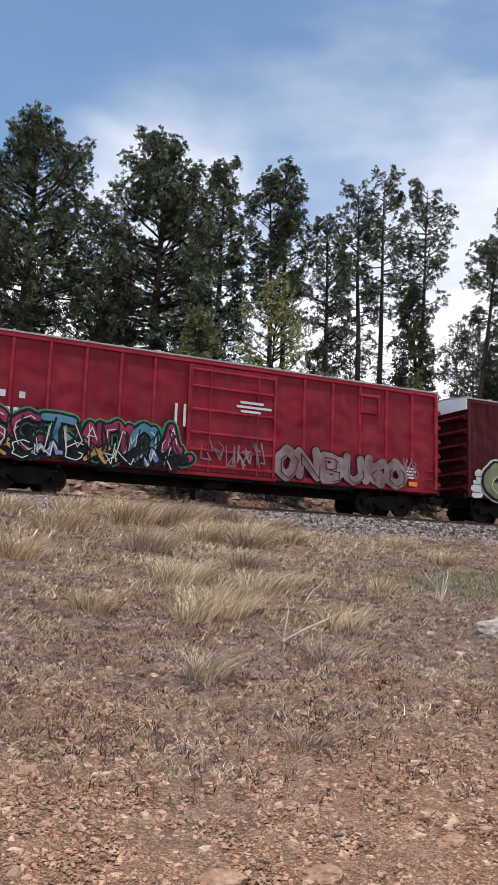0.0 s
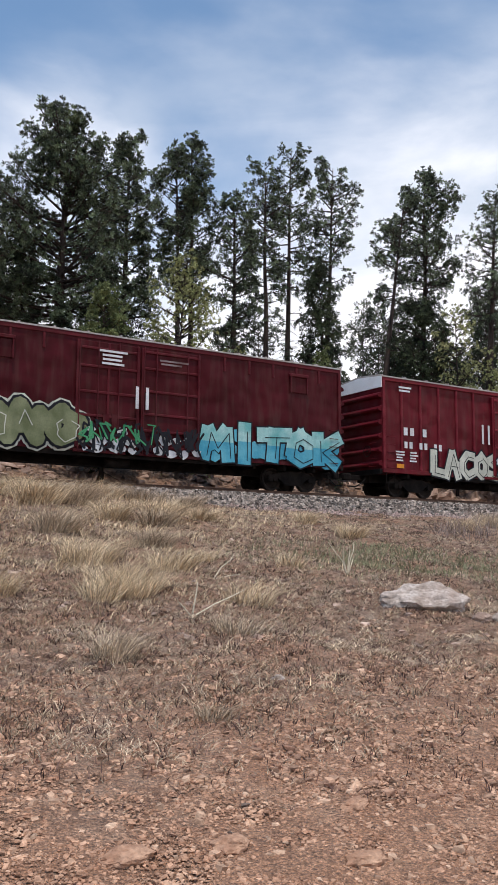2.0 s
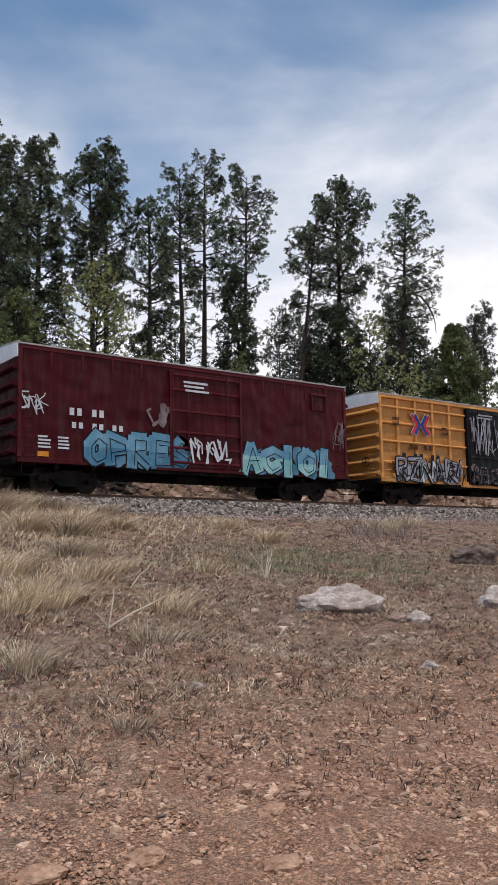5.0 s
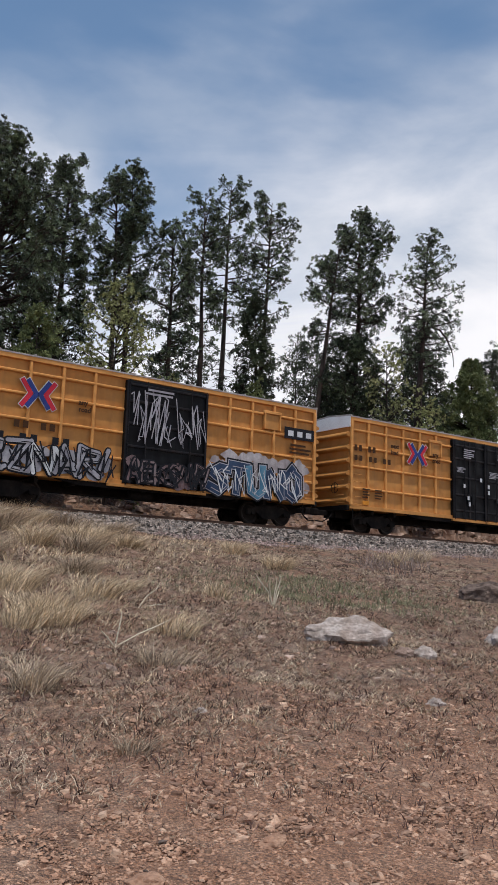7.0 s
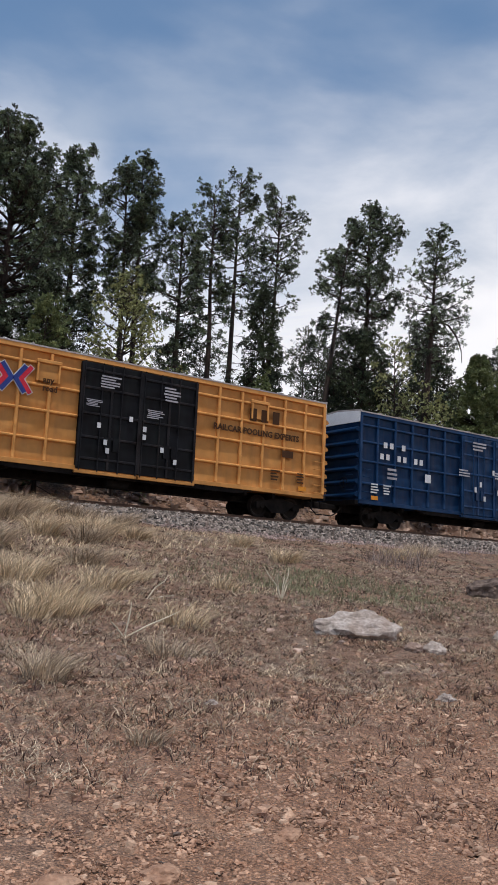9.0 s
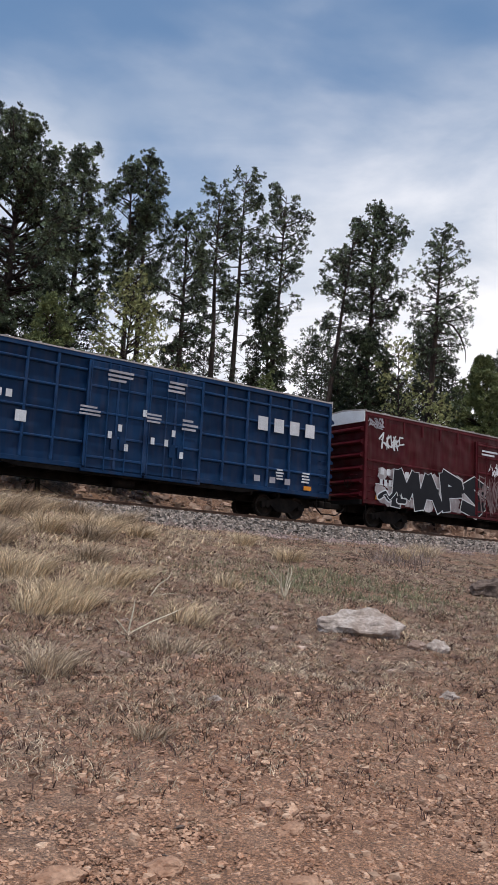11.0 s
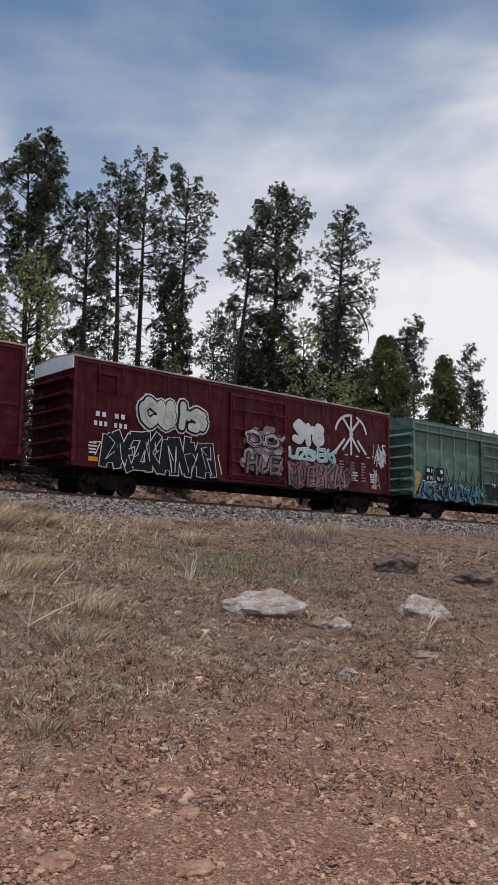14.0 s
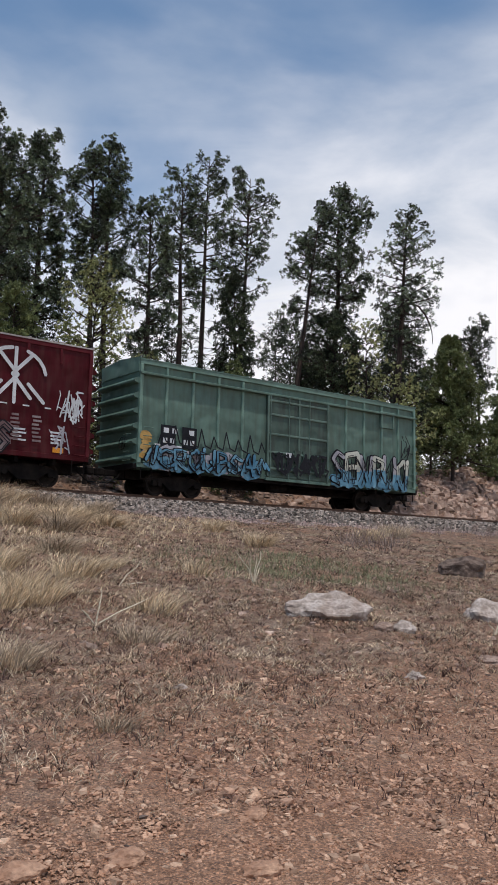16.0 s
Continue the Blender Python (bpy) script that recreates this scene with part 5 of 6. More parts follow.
def tufts(centres, out, rng, blades=16, length=0.26, width=0.055):
    """Needle tufts: thin triangles fanning from each centre, turned outwards and up. Each tuft is one island."""
    c = np.repeat(np.asarray(centres), blades, 0)
    o_ = np.repeat(np.asarray(out), blades, 0)
    d = rng.normal(0, 1, c.shape)
    d /= np.linalg.norm(d, axis=1)[:, None]
    d = d + o_ * 0.65 + np.array([0, 0, 0.35])
    d /= np.linalg.norm(d, axis=1)[:, None]
    s = np.cross(d, rng.normal(0, 1, c.shape))
    s /= np.linalg.norm(s, axis=1)[:, None] + 1e-9
    ln = length * rng.uniform(0.65, 1.25, (len(c), 1))
    w = width * rng.uniform(0.7, 1.3, (len(c), 1))
    tip = c + d * ln
    k = len(centres)
    # one shared root per tuft keeps it a single island
    verts = np.concatenate([np.asarray(centres), tip + s * w * 0.5, tip - s * w * 0.5])
    n_ = len(c)
    r = np.repeat(np.arange(k), blades)
    a = k + np.arange(n_)
    tris = np.stack([r, a, a + n_], 1)
    return verts, tris


def prongs(a, b, r):
    """Three-sided tapered twigs from a to b."""
    d = b - a
    u = np.cross(d, np.array([0.31, 0.87, 0.39]))
    u /= np.linalg.norm(u, axis=1)[:, None] + 1e-9
    w = np.cross(d / (np.linalg.norm(d, axis=1)[:, None] + 1e-9), u)
    n_ = len(a)
    ring = [a + u * r, a - u * r * 0.5 + w * r * 0.87, a - u * r * 0.5 - w * r * 0.87, b]
    k = np.arange(n_)
    tris = [np.stack([k + i * n_, k + (i + 1) % 3 * n_, k + 3 * n_], 1) for i in range(3)]
    return np.concatenate(ring), np.concatenate(tris)


def pine(name, x, y, top, base_z, crown, widths, limbs, per_limb, label, needle=NEEDLE, lean=(0, 0), girth=0.22, bare=10, tufted=0.35, seed=1, tuft=0.175, width=0.052, droop=0.0, blades=17, group="pines beyond the track", category="tree"):
    """A tree from a tapered trunk, limbs and needle tufts. top and crown are heights above the ground at the foot; widths are (share of the crown's height, radius)."""
    rng = np.random.default_rng(seed)
    tree = tagged(new(name), label, category, group)
    tree.matrix_basis = pose(x, y, base_z)
    wob = rng.normal(0, 0.10, (9, 2)).cumsum(0) * 0.45

    def axis(h):
        u = h / top
        return np.array([lean[0] * u + np.interp(u, np.linspace(0, 1, 9), wob[:, 0]) - wob[0, 0], lean[1] * u + np.interp(u, np.linspace(0, 1, 9), wob[:, 1]) - wob[0, 1], h])

    hs = np.linspace(-0.3, top, 12)
    bm = bmesh.new()
    tube(bm, [tuple(axis(h)) if h > 0 else tuple(axis(0) + (0, 0, h)) for h in hs], [girth * (1.25 if i == 0 else max(0.06, 1 - 0.93 * (i / 11) ** 1.2)) for i in range(12)], 9)
    part("trunk", bm, BARK, tree, "dark furrowed trunk")
    bm = bmesh.new()
    pts, outs, twig_a, twig_b = [], [], [], []
    hw, rw_ = [w[0] for w in widths], [w[1] for w in widths]
    phase = rng.uniform(0, math.tau, 5)
    for i in range(limbs + bare):
        live = i < limbs
        if live:
            u = ((i + rng.random()) / limbs) ** 0.95
            h = crown + (top - crown) * u
        else:
            h = rng.uniform(min(top * 0.25, crown * 0.5), crown)
            u = 0.0
        az = rng.uniform(0, math.tau)
        lump = 1 + 0.22 * math.sin(3 * az + phase[0] + 5 * u) + 0.18 * math.sin(11 * u + phase[1] + 2 * az)
        reach = np.interp(u, hw, rw_) * rng.uniform(0.62, 1.12) * lump if live else rng.uniform(0.5, 1.0) * min(1.6, 0.75 * max(rw_))
        slope = (0.75 * u - 0.12 - droop + rng.normal(0, 0.12)) if live else rng.uniform(-0.5, 0.1)
        p0 = axis(max(0.1, h - max(0, slope) * reach * 0.6))
        d = np.array([math.cos(az), math.sin(az), slope])
        side = np.array([-math.sin(az), math.cos(az), 0])
        bend = rng.normal(0, 0.16) * reach
        q = [p0 + d * reach * f + side * bend * f * f + np.array([0, 0, (0.16 if live else -0.1) * reach * f * f]) for f in (0, 0.35, 0.7, 1.0)]
        r0 = min(0.09, 0.022 + 0.018 * reach) * (1 if live else 0.6)
        tube(bm, [tuple(v) for v in q], [r0, r0 * 0.7, r0 * 0.45, r0 * 0.2], 4)
        if not live and rng.random() > tufted:
            continue
        # side twigs along the limb, each ending in one to three tufts
        n_ = max(3, int((0.80 if live else 0.20) * per_limb * (0.35 + 0.65 * reach / max(rw_))))
        f = 1 - 0.74 * rng.random(n_) ** 1.25
        qa = np.array(q)
        root = np.stack([np.interp(f, (0, .35, .7, 1), qa[:, k]) for k in range(3)], 1)
        ahead = d / np.linalg.norm(d)
        way = ahead * rng.uniform(0.35, 1.0, (n_, 1)) + side * rng.normal(0, 0.75, (n_, 1)) + np.array([0, 0, 1]) * rng.normal(0.25, 0.62, (n_, 1))
        way /= np.linalg.norm(way, axis=1)[:, None]
        long_ = (0.20 + 0.30 * reach * (1.15 - f) + rng.uniform(0, 0.26, n_))[:, None]
        tip = root + way * long_
        twig_a.append(root)
        twig_b.append(tip)
        pts.append(tip)
        outs.append(way)
        more = rng.random(n_) < 0.6
        pts.append((root + way * long_ * 0.45 + rng.normal(0, 0.09, (n_, 3)))[more])
        outs.append(way[more])
    part("limb_work", bm, BARK, tree, "thin dark limbs")["kind"] = "stuff"
    indexed("twig_work", *prongs(np.concatenate(twig_a), np.concatenate(twig_b), 0.011), BARK, tree)["kind"] = "stuff"
    v, t = tufts(np.concatenate(pts), np.concatenate(outs), rng, blades, tuft, width)
    ob = indexed("crown", v, t, needle, tree)
    ob["label"] = "crown of clumped needles with gaps" if needle in (NEEDLE, NEEDLE_DARK) else "crown of small clumped leaves with gaps"
    return tree


FULL = [(0, 0.55), (0.18, 0.95), (0.5, 1.0), (0.8, 0.72), (1.0, 0.22)]
SLIM = [(0, 0.7), (0.3, 0.95), (0.65, 1.0), (0.9, 0.6), (1.0, 0.25)]
CONE = [(0, 1.0), (0.2, 0.95), (0.6, 0.55), (1.0, 0.06)]


def sized(profile, r):
    return [(u, w * r) for u, w in profile]


def foot(x, y):
    return float(lift(x, y)) - 0.1


def stand(name, x, y, top_z, crown_z, r, limbs, per, label, profile=FULL, **kw):
    b = foot(x, y)
    return pine(name, x, y, top_z - 0.55 - b, b, crown_z - b, sized(profile, r), limbs, per, label, **kw)


TALL = "tall dark green ponderosa pine with a dense rounded crown"
THIN = "tall slender ponderosa pine with a sparse clumpy crown"
stand("pine_tree", 6.9, 39.4, 22.9, 11.0, 3.2, 135, 34, TALL, girth=0.36, lean=(0.4, 0), seed=1)
stand("pine_tree", 4.6, 42.7, 22.2, 11.0, 2.9, 115, 32, TALL, girth=0.34, seed=2)
stand("pine_tree", 13.5, 39.7, 23.3, 11.8, 3.5, 155, 35, TALL, girth=0.36, lean=(0.5, 0), seed=3)
stand("pine_tree", 12.4, 45.0, 20.5, 11.0, 2.0, 80, 22, TALL, girth=0.26, seed=4)
stand("pine_tree", 17.5, 41.4, 24.3, 11.5, 1.5, 95, 22, TALL, profile=SLIM, girth=0.26, lean=(0.3, 0), seed=5, bare=20)
stand("pine_tree", 20.9, 41.0, 24.3, 15.5, 1.15, 62, 18, THIN, profile=SLIM, girth=0.20, lean=(-0.3, 0), seed=6, bare=30)
stand("pine_tree", 21.9, 41.6, 25.2, 15.5, 1.15, 66, 18, THIN, profile=SLIM, girth=0.22, lean=(-0.2, 0), seed=7, bare=30)
stand("pine_tree", 23.5, 39.5, 21.6, 12.5, 1.45, 66, 16, THIN, profile=SLIM, girth=0.21, seed=8, bare=26)
stand("pine_tree", 25.9, 40.4, 24.5, 15.5, 1.35, 52, 15, THIN, profile=SLIM, girth=0.22, lean=(0.2, 0), seed=9, bare=44)
stand("pine_tree", 27.5, 40.6, 25.8, 16.5, 1.35, 50, 14, THIN, profile=SLIM, girth=0.22, lean=(0.3, 0), seed=10, bare=48)
stand("pine_tree", 29.7, 40.2, 25.3, 17.2, 1.75, 48, 17, THIN, profile=SLIM, girth=0.22, lean=(0.6, 0), seed=11, bare=22)
stand("fir_tree", 28.0, 37.9, 17.9, 7.0, 2.1, 110, 22, "dense dark conical young fir", profile=CONE, needle=NEEDLE_DARK, girth=0.16, seed=12)
stand("pine_tree", 32.4, 38.9, 23.5, 16.5, 1.4, 42, 15, "leaning slender pine with clumped needles", profile=SLIM, girth=0.22, lean=(1.7, -1.0), seed=13, bare=22)
stand("pine_tree", 36.1, 38.7, 25.8, 15.8, 2.3, 84, 22, TALL, girth=0.27, lean=(0.5, 0), seed=14, bare=20)
stand("fir_tree", 35.5, 37.5, 16.8, 7.5, 2.0, 110, 22, "dense dark fir filling in under taller pines", profile=FULL, needle=NEEDLE_DARK, girth=0.16, seed=15)
CURVED = [(0, 0.8), (0.25, 1.0), (0.55, 0.85), (0.8, 0.55), (1.0, 0.22)]
o = stand("pine_tree", 39.4, 36.9, 24.6, 15.2, 2.35, 66, 15, "ponderosa pine with a long curved low limb", profile=CURVED, girth=0.29, lean=(0.9, -0.6), seed=16, bare=26)
bm = bmesh.new()
low = [(0.45 + 0.77 * d, -0.3 - 0.64 * d, z - foot(39.4, 36.9)) for d, z in ((0.0, 17.7), (0.7, 18.0), (1.3, 17.8), (1.8, 17.1), (2.1, 16.2), (2.15, 15.4))]
tube(bm, low, [0.085, 0.075, 0.065, 0.05, 0.035, 0.02], 6)
for d, z, u, v in ((1.3, 17.8, 0.5, 0.1), (1.8, 17.1, 0.5, -0.2), (1.0, 17.9, 0.4, -0.8), (1.6, 17.4, 0.4, -0.9)):
    p = (0.45 + 0.77 * d, -0.3 - 0.64 * d, z - foot(39.4, 36.9))
    tube(bm, [p, (p[0] + u * 0.5, p[1] - u * 0.4, p[2] + v * 0.6), (p[0] + u, p[1] - u * 0.7, p[2] + v)], [0.035, 0.025, 0.012], 5)
part("low_limb", bm, BARK, o, "long bare limb curving down")
stand("pine_tree", 42.5, 39.4, 15.2, 7.5, 2.2, 60, 16, "dark scrubby pine with thin twigs", needle=NEEDLE_DARK, girth=0.15, seed=17)
stand("leafy_tree", 46.9, 38.2, 17.7, 8.9, 2.8, 120, 26, "bright green dense young pine on a rocky bank", profile=CONE, needle=LEAF_DEEP, girth=0.14, seed=18, tuft=0.24, width=0.07)
stand("leafy_tree", 53.6, 38.5, 17.1, 8.0, 2.1, 80, 22, "mid green young pine on the bank", profile=CONE, needle=LEAF_DEEP, girth=0.14, seed=19, width=0.07)
stand("leafy_tree", 52.6, 37.4, 17.0, 9.4, 1.9, 80, 22, "mid green young pine on the bank", profile=CONE, needle=LEAF_DEEP, girth=0.14, seed=20, width=0.07)
stand("young_pine", 14.4, 35.6, 13.8, 5.5, 1.9, 80, 22, "light green young pine close behind the train", profile=CONE, needle=LEAF_DEEP, girth=0.11, seed=21)
stand("leafy_tree", 18.2, 35.9, 16.0, 6.2, 1.8, 90, 18, "thin tree in fresh yellow-green leaf", needle=LEAF, girth=0.10, seed=22, tuft=0.12, width=0.08, blades=8)
stand("leafy_tree", 35.6, 35.4, 16.0, 6.2, 1.7, 60, 16, "thin tree in fresh yellow-green leaf", needle=LEAF, girth=0.09, seed=23, tuft=0.12, width=0.08, blades=8)
stand("leafy_tree", 38.6, 35.0, 13.0, 6.2, 1.4, 50, 16, "thin tree in fresh yellow-green leaf", needle=LEAF, girth=0.09, seed=24, tuft=0.12, width=0.08, blades=8)
stand("young_pine", 26.6, 36.2, 12.5, 5.5, 1.3, 50, 16, "light green young pine close behind the train", profile=CONE, needle=LEAF_DEEP, girth=0.1, seed=25)

# woods further back: three kinds, set out many times
protos = [
    pine("background_pine", 47.3, 58.2, 14.5, foot(47.3, 58.2), 7.5, sized(SLIM, 1.1), 44, 12, "small distant pine in the woods behind", needle=NEEDLE_DARK, girth=0.13, seed=31, bare=8, blades=6, tuft=0.26, width=0.09, group="background woods"),
    pine("background_pine", 48.6, 57.4, 13.8, foot(48.6, 57.4), 5.5, sized(FULL, 1.5), 60, 13, "small distant pine in the woods behind", needle=NEEDLE_DARK, girth=0.14, seed=32, bare=8, blades=6, tuft=0.26, width=0.09, group="background woods"),
    pine("background_pine", 9.5, 50.0, 11.0, foot(9.5, 50), 2.0, sized(CONE, 1.9), 70, 15, "bushy distant conifer in the woods behind", needle=NEEDLE_DARK, girth=0.13, seed=33, bare=3, blades=6, tuft=0.26, width=0.09, group="background woods"),
]
rng = np.random.default_rng(77)
for k in range(70):
    be = radians(4 + 62 * (k + rng.random()) / 70)
    r = rng.uniform(52, 84)
    x, y = r * math.sin(be), max(43.0 + 3 * rng.random(), r * math.cos(be))
    s = rng.uniform(0.48, 0.72) if 0.40 < be < 0.98 else rng.uniform(0.6, 0.95)
    p_ = protos[int(rng.integers(0, 3))]
    copy_thing(p_, pose(x, y, foot(x, y), 0, 0, rng.uniform(0, 360)) @ Matrix.Diagonal((s, s, s, 1)))

# brush under the trees, past counting
cs, os_ = [], []
for k in range(150):
    be = radians(2 + 66 * rng.random())
    x = rng.uniform(0, 75)
    y = rng.uniform(42, 60)
    h = rng.uniform(0.8, 2.4)
    n_ = int(50 * h)
    c = rng.normal(0, 1, (n_, 3)) * np.array([0.5, 0.5, 0.42]) * h + np.array([x, y, foot(x, y) + 0.5 * h])
    cs.append(c)
    os_.append(np.tile([0, 0, 0.6], (n_, 1)))
v, t = tufts(np.concatenate(cs), np.concatenate(os_), rng, 9, 0.22, 0.08)
o = indexed("undergrowth", v, t, mat("scrub leaves", (0.05, 0.065, 0.03), (0.16, 0.15, 0.075), scale=0.25, rough=0.8, bump=0, spread=0.4))
tagged(o, "low olive scrub and brush under the pines", "undergrowth", kind="stuff")

# ---- rocks, pebbles, grass ----
def rock(name, x, y, size, sink, seed, material, label, turn=0, sharp=0.22):
    """A weathered boulder: a subdivided ball cut by flat facets and roughened."""
    rnd = random.Random(seed)
    bm = bmesh.new()
    bmesh.ops.create_icosphere(bm, subdivisions=4, radius=1.0)
    cuts = [(Vector((rnd.uniform(-1, 1), rnd.uniform(-1, 1), rnd.uniform(-0.4, 1))).normalized(), rnd.uniform(0.62, 0.92)) for _ in range(9)]
    off = Vector((seed * 3.7, seed * 1.3, 0))
    for v in bm.verts:
        for nrm, d in cuts:
            k = v.co.dot(nrm) - d
            if k > 0:
                v.co -= nrm * k * 0.6
        v.co += v.co.normalized() * (noise.noise(v.co * 2.2 + off) * sharp + noise.noise(v.co * 6.0 + off) * sharp * 0.35)
        v.co = Vector((v.co.x * size[0], v.co.y * size[1], v.co.z * size[2]))
    ob = part(name, bm, material, at=pose(x, y, float(rough_lift(np.array(x), np.array(y))) + size[2] * (1 - 2 * sink) * 0.5, 0, 0, turn))
    return tagged(ob, label, "rock", "rocks on the bank")


rock("boulder", 8.47, 9.10, (0.62, 0.40, 0.29), 0.50, 21, ROCK, "flat pale limestone boulder half sunk in grass", -36)
rock("boulder", 11.72, 8.84, (0.47, 0.34, 0.34), 0.50, 26, ROCK, "pale pitted boulder in dry grass", -60)
rock("rock", 8.90, 8.08, (0.19, 0.13, 0.12), 0.45, 7, ROCK, "small pale two-faced rock in the grass", -20)
rock("rock", 8.62, 8.18, (0.19, 0.12, 0.09), 0.40, 8, RUBBLE, "small pinkish rock in the grass", 20)
rock("rock", 7.20, 6.38, (0.105, 0.07, 0.075), 0.35, 9, ROCK, "small whitish angular rock on red dirt", -30, 0.3)
rock("rock", 9.06, 6.80, (0.20, 0.14, 0.075), 0.40, 10, RUBBLE, "flat pinkish rock in the dirt", -40)
rock("rock", 9.20, 6.22, (0.10, 0.08, 0.10), 0.40, 11, RUBBLE, "small pinkish upright stone in the dirt", 10)
# the dark colour here carries the shade of the hollow under the overhang
rock("rock", 16.1, 12.9, (0.58, 0.38, 0.36), 0.30, 12, ROCK_DARK, "overhanging rock in the bank, its hollow shade in the dark colour", -40, 0.3)
rock("rock", 17.1, 11.45, (0.55, 0.34, 0.28), 0.32, 13, ROCK_DARK, "dark rock in the bank", -30, 0.3)
rock("rock", 1.80, 4.04, (0.15, 0.10, 0.05), 0.35, 14, PEBBLE, "flat sandstone slab on red dirt", 10)
rock("rock", 1.2, 5.6, (0.11, 0.08, 0.05), 0.35, 15, PEBBLE, "flat sandstone slab on red dirt", 60)
rock("rock", 3.28, 4.13, (0.13, 0.06, 0.04), 0.35, 16, PEBBLE, "flat sandstone slab on red dirt", 20)
rock("rock", 2.38, 4.02, (0.13, 0.09, 0.05), 0.35, 17, PEBBLE, "flat sandstone slab on red dirt", 35)
rock("rock", 2.92, 3.60, (0.12, 0.07, 0.05), 0.35, 18, PEBBLE, "flat sandstone slab on red dirt", -10)
rock("rock", 4.33, 6.52, (0.06, 0.05, 0.045), 0.3, 19, ROCK, "small white stone on the dirt", 0)

rng = np.random.default_rng(41)


def wedge(n_, r0, r1, power=1.0, b0=6, b1=64):
    """Random places on the bank before the camera."""
    r = r0 + (r1 - r0) * rng.random(n_) ** power
    b = np.radians(rng.uniform(b0, b1, n_))
    return r * np.sin(b), r * np.cos(b)


def patchy(x, y, f=0.7, s=0.0):
    return 0.5 + 0.25 * (np.sin(f * (1.7 * x + 0.6 * y) + s) + np.sin(f * (1.3 * y - 1.1 * x) + 2.1 + s) * 0.6 + np.sin(f * 2.9 * (x + 0.7 * y) + 4 + s) * 0.4)


def near_stones(n_, r0, r1, power, s0, s1, skew, name, material, seed, label, keep_bare=0.0):
    x, y = wedge(n_, r0, r1, power)
    if keep_bare:
        ok = (y - 0.16 * x + (patchy(x, y) - 0.5) * 3.0) < keep_bare
        x, y = x[ok], y[ok]
    s = s0 + (s1 - s0) * rng.random(len(x)) ** skew
    o_ = stones(name, x, y, rough_lift(x, y) + 0.10 * s, s, material, 0.5, seed)
    return tagged(o_, label, "pebbles", kind="stuff")


near_stones(50000, 3.6, 9.6, 1.0, 0.008, 0.040, 3.0, "pebbles", PEBBLE, 51, "pinkish sandstone pebbles scattered over red dirt", 7.2)
near_stones(6000, 4.0, 13.5, 0.8, 0.012, 0.075, 4.0, "pebbles", mat("pale chips", (0.40, 0.24, 0.155), (0.58, 0.39, 0.27), scale=6, rough=0.95, spread=0.35), 52, "paler flat stone chips on the dirt", 8.5)
near_stones(14000, 3.6, 7.2, 0.9, 0.006, 0.020, 1.6, "grit", PEBBLE, 56, "fine sandstone grit on the dirt", 6.6)
near_stones(1500, 9.0, 28.0, 1.0, 0.03, 0.13, 2.5, "pebbles", RUBBLE, 53, "scattered stones in the grass of the bank")
near_stones(160, 4.0, 11.0, 0.9, 0.015, 0.06, 2.0, "pebbles", ROCK_DARK, 54, "dark bits of wood and stone on the dirt", 7.6)

CLOD = mat("dry dirt clods", (0.23, 0.125, 0.082), (0.46, 0.285, 0.19), scale=5, rough=0.97, spread=0.45, bump=0.5)
near_stones(20000, 5.5, 24.0, 1.15, 0.016, 0.075, 2.6, "clods", CLOD, 57, "crumbled dirt clods and stones over the bank")

# rubble on the far side of the track
n = 7600
x = np.where(rng.random(n) < 0.68, rng.uniform(2, 75, n), rng.uniform(38, 62, n))
y = 33.8 + 8.0 * rng.random(n) ** 1.4
big = np.where(x > 32, 1.0, 0.62)
o = stones("rubble", x, y, lift(x, y) + 0.05, big * (0.12 + 0.75 * rng.random(n) ** 2.4), RUBBLE, 0.75, 55)
tagged(o, "broken red and grey rubble along the cutting", "rubble", kind="stuff")
for k in range(16):
    xx, yy = rng.uniform(40, 62), rng.uniform(35.5, 40)
    rock("boulder", xx, yy, tuple(rng.uniform(0.3, 0.85) * np.array([1, 0.8, 0.6])), 0.3, 60 + k, RUBBLE if k % 3 else ROCK_DARK, "angular boulder on the rocky cutting beyond the rails", rng.uniform(0, 180), 0.3)


def blades(name, x, y, height, width, lean, material, label, curl=0.5, z=None, category="grass", thing=False):
    """Grass blades of two bent segments, tapered."""
    n_ = len(x)
    z = rough_lift(x, y) - 0.01 if z is None else z
    p = np.stack([x, y, z], 1)
    az = rng.uniform(0, math.tau, n_)
    side = np.stack([np.cos(az), np.sin(az), np.zeros(n_)], 1) * (width * rng.uniform(0.6, 1.3, n_))[:, None]
    ln = np.stack([lean[0], lean[1], np.zeros(n_)], 1)
    h = np.asarray(height)[:, None]
    m = p + ln * h * 0.38 + np.array([0, 0, 1.0]) * h * 0.55
    t = p + ln * h * (0.38 + 0.62 * (1 + curl)) * 0.9 + np.array([0, 0, 1.0]) * h * 0.95
    v = np.stack([p - side * 0.5, p + side * 0.5, m + side * 0.4, m - side * 0.4, t], 1)
    f = np.array([(0, 1, 2), (0, 2, 3), (3, 2, 4)])[None] + 5 * np.arange(n_)[:, None, None]
    o_ = indexed(name, v, f, material)
    return tagged(o_, label, category, kind="" if thing else "stuff")


def leaning(n_, amount, wind=(0.35, 0.05)):
    a = rng.uniform(0, math.tau, n_)
    k = amount * rng.random(n_) ** 0.7
    return np.cos(a) * k + wind[0], np.sin(a) * k + wind[1]


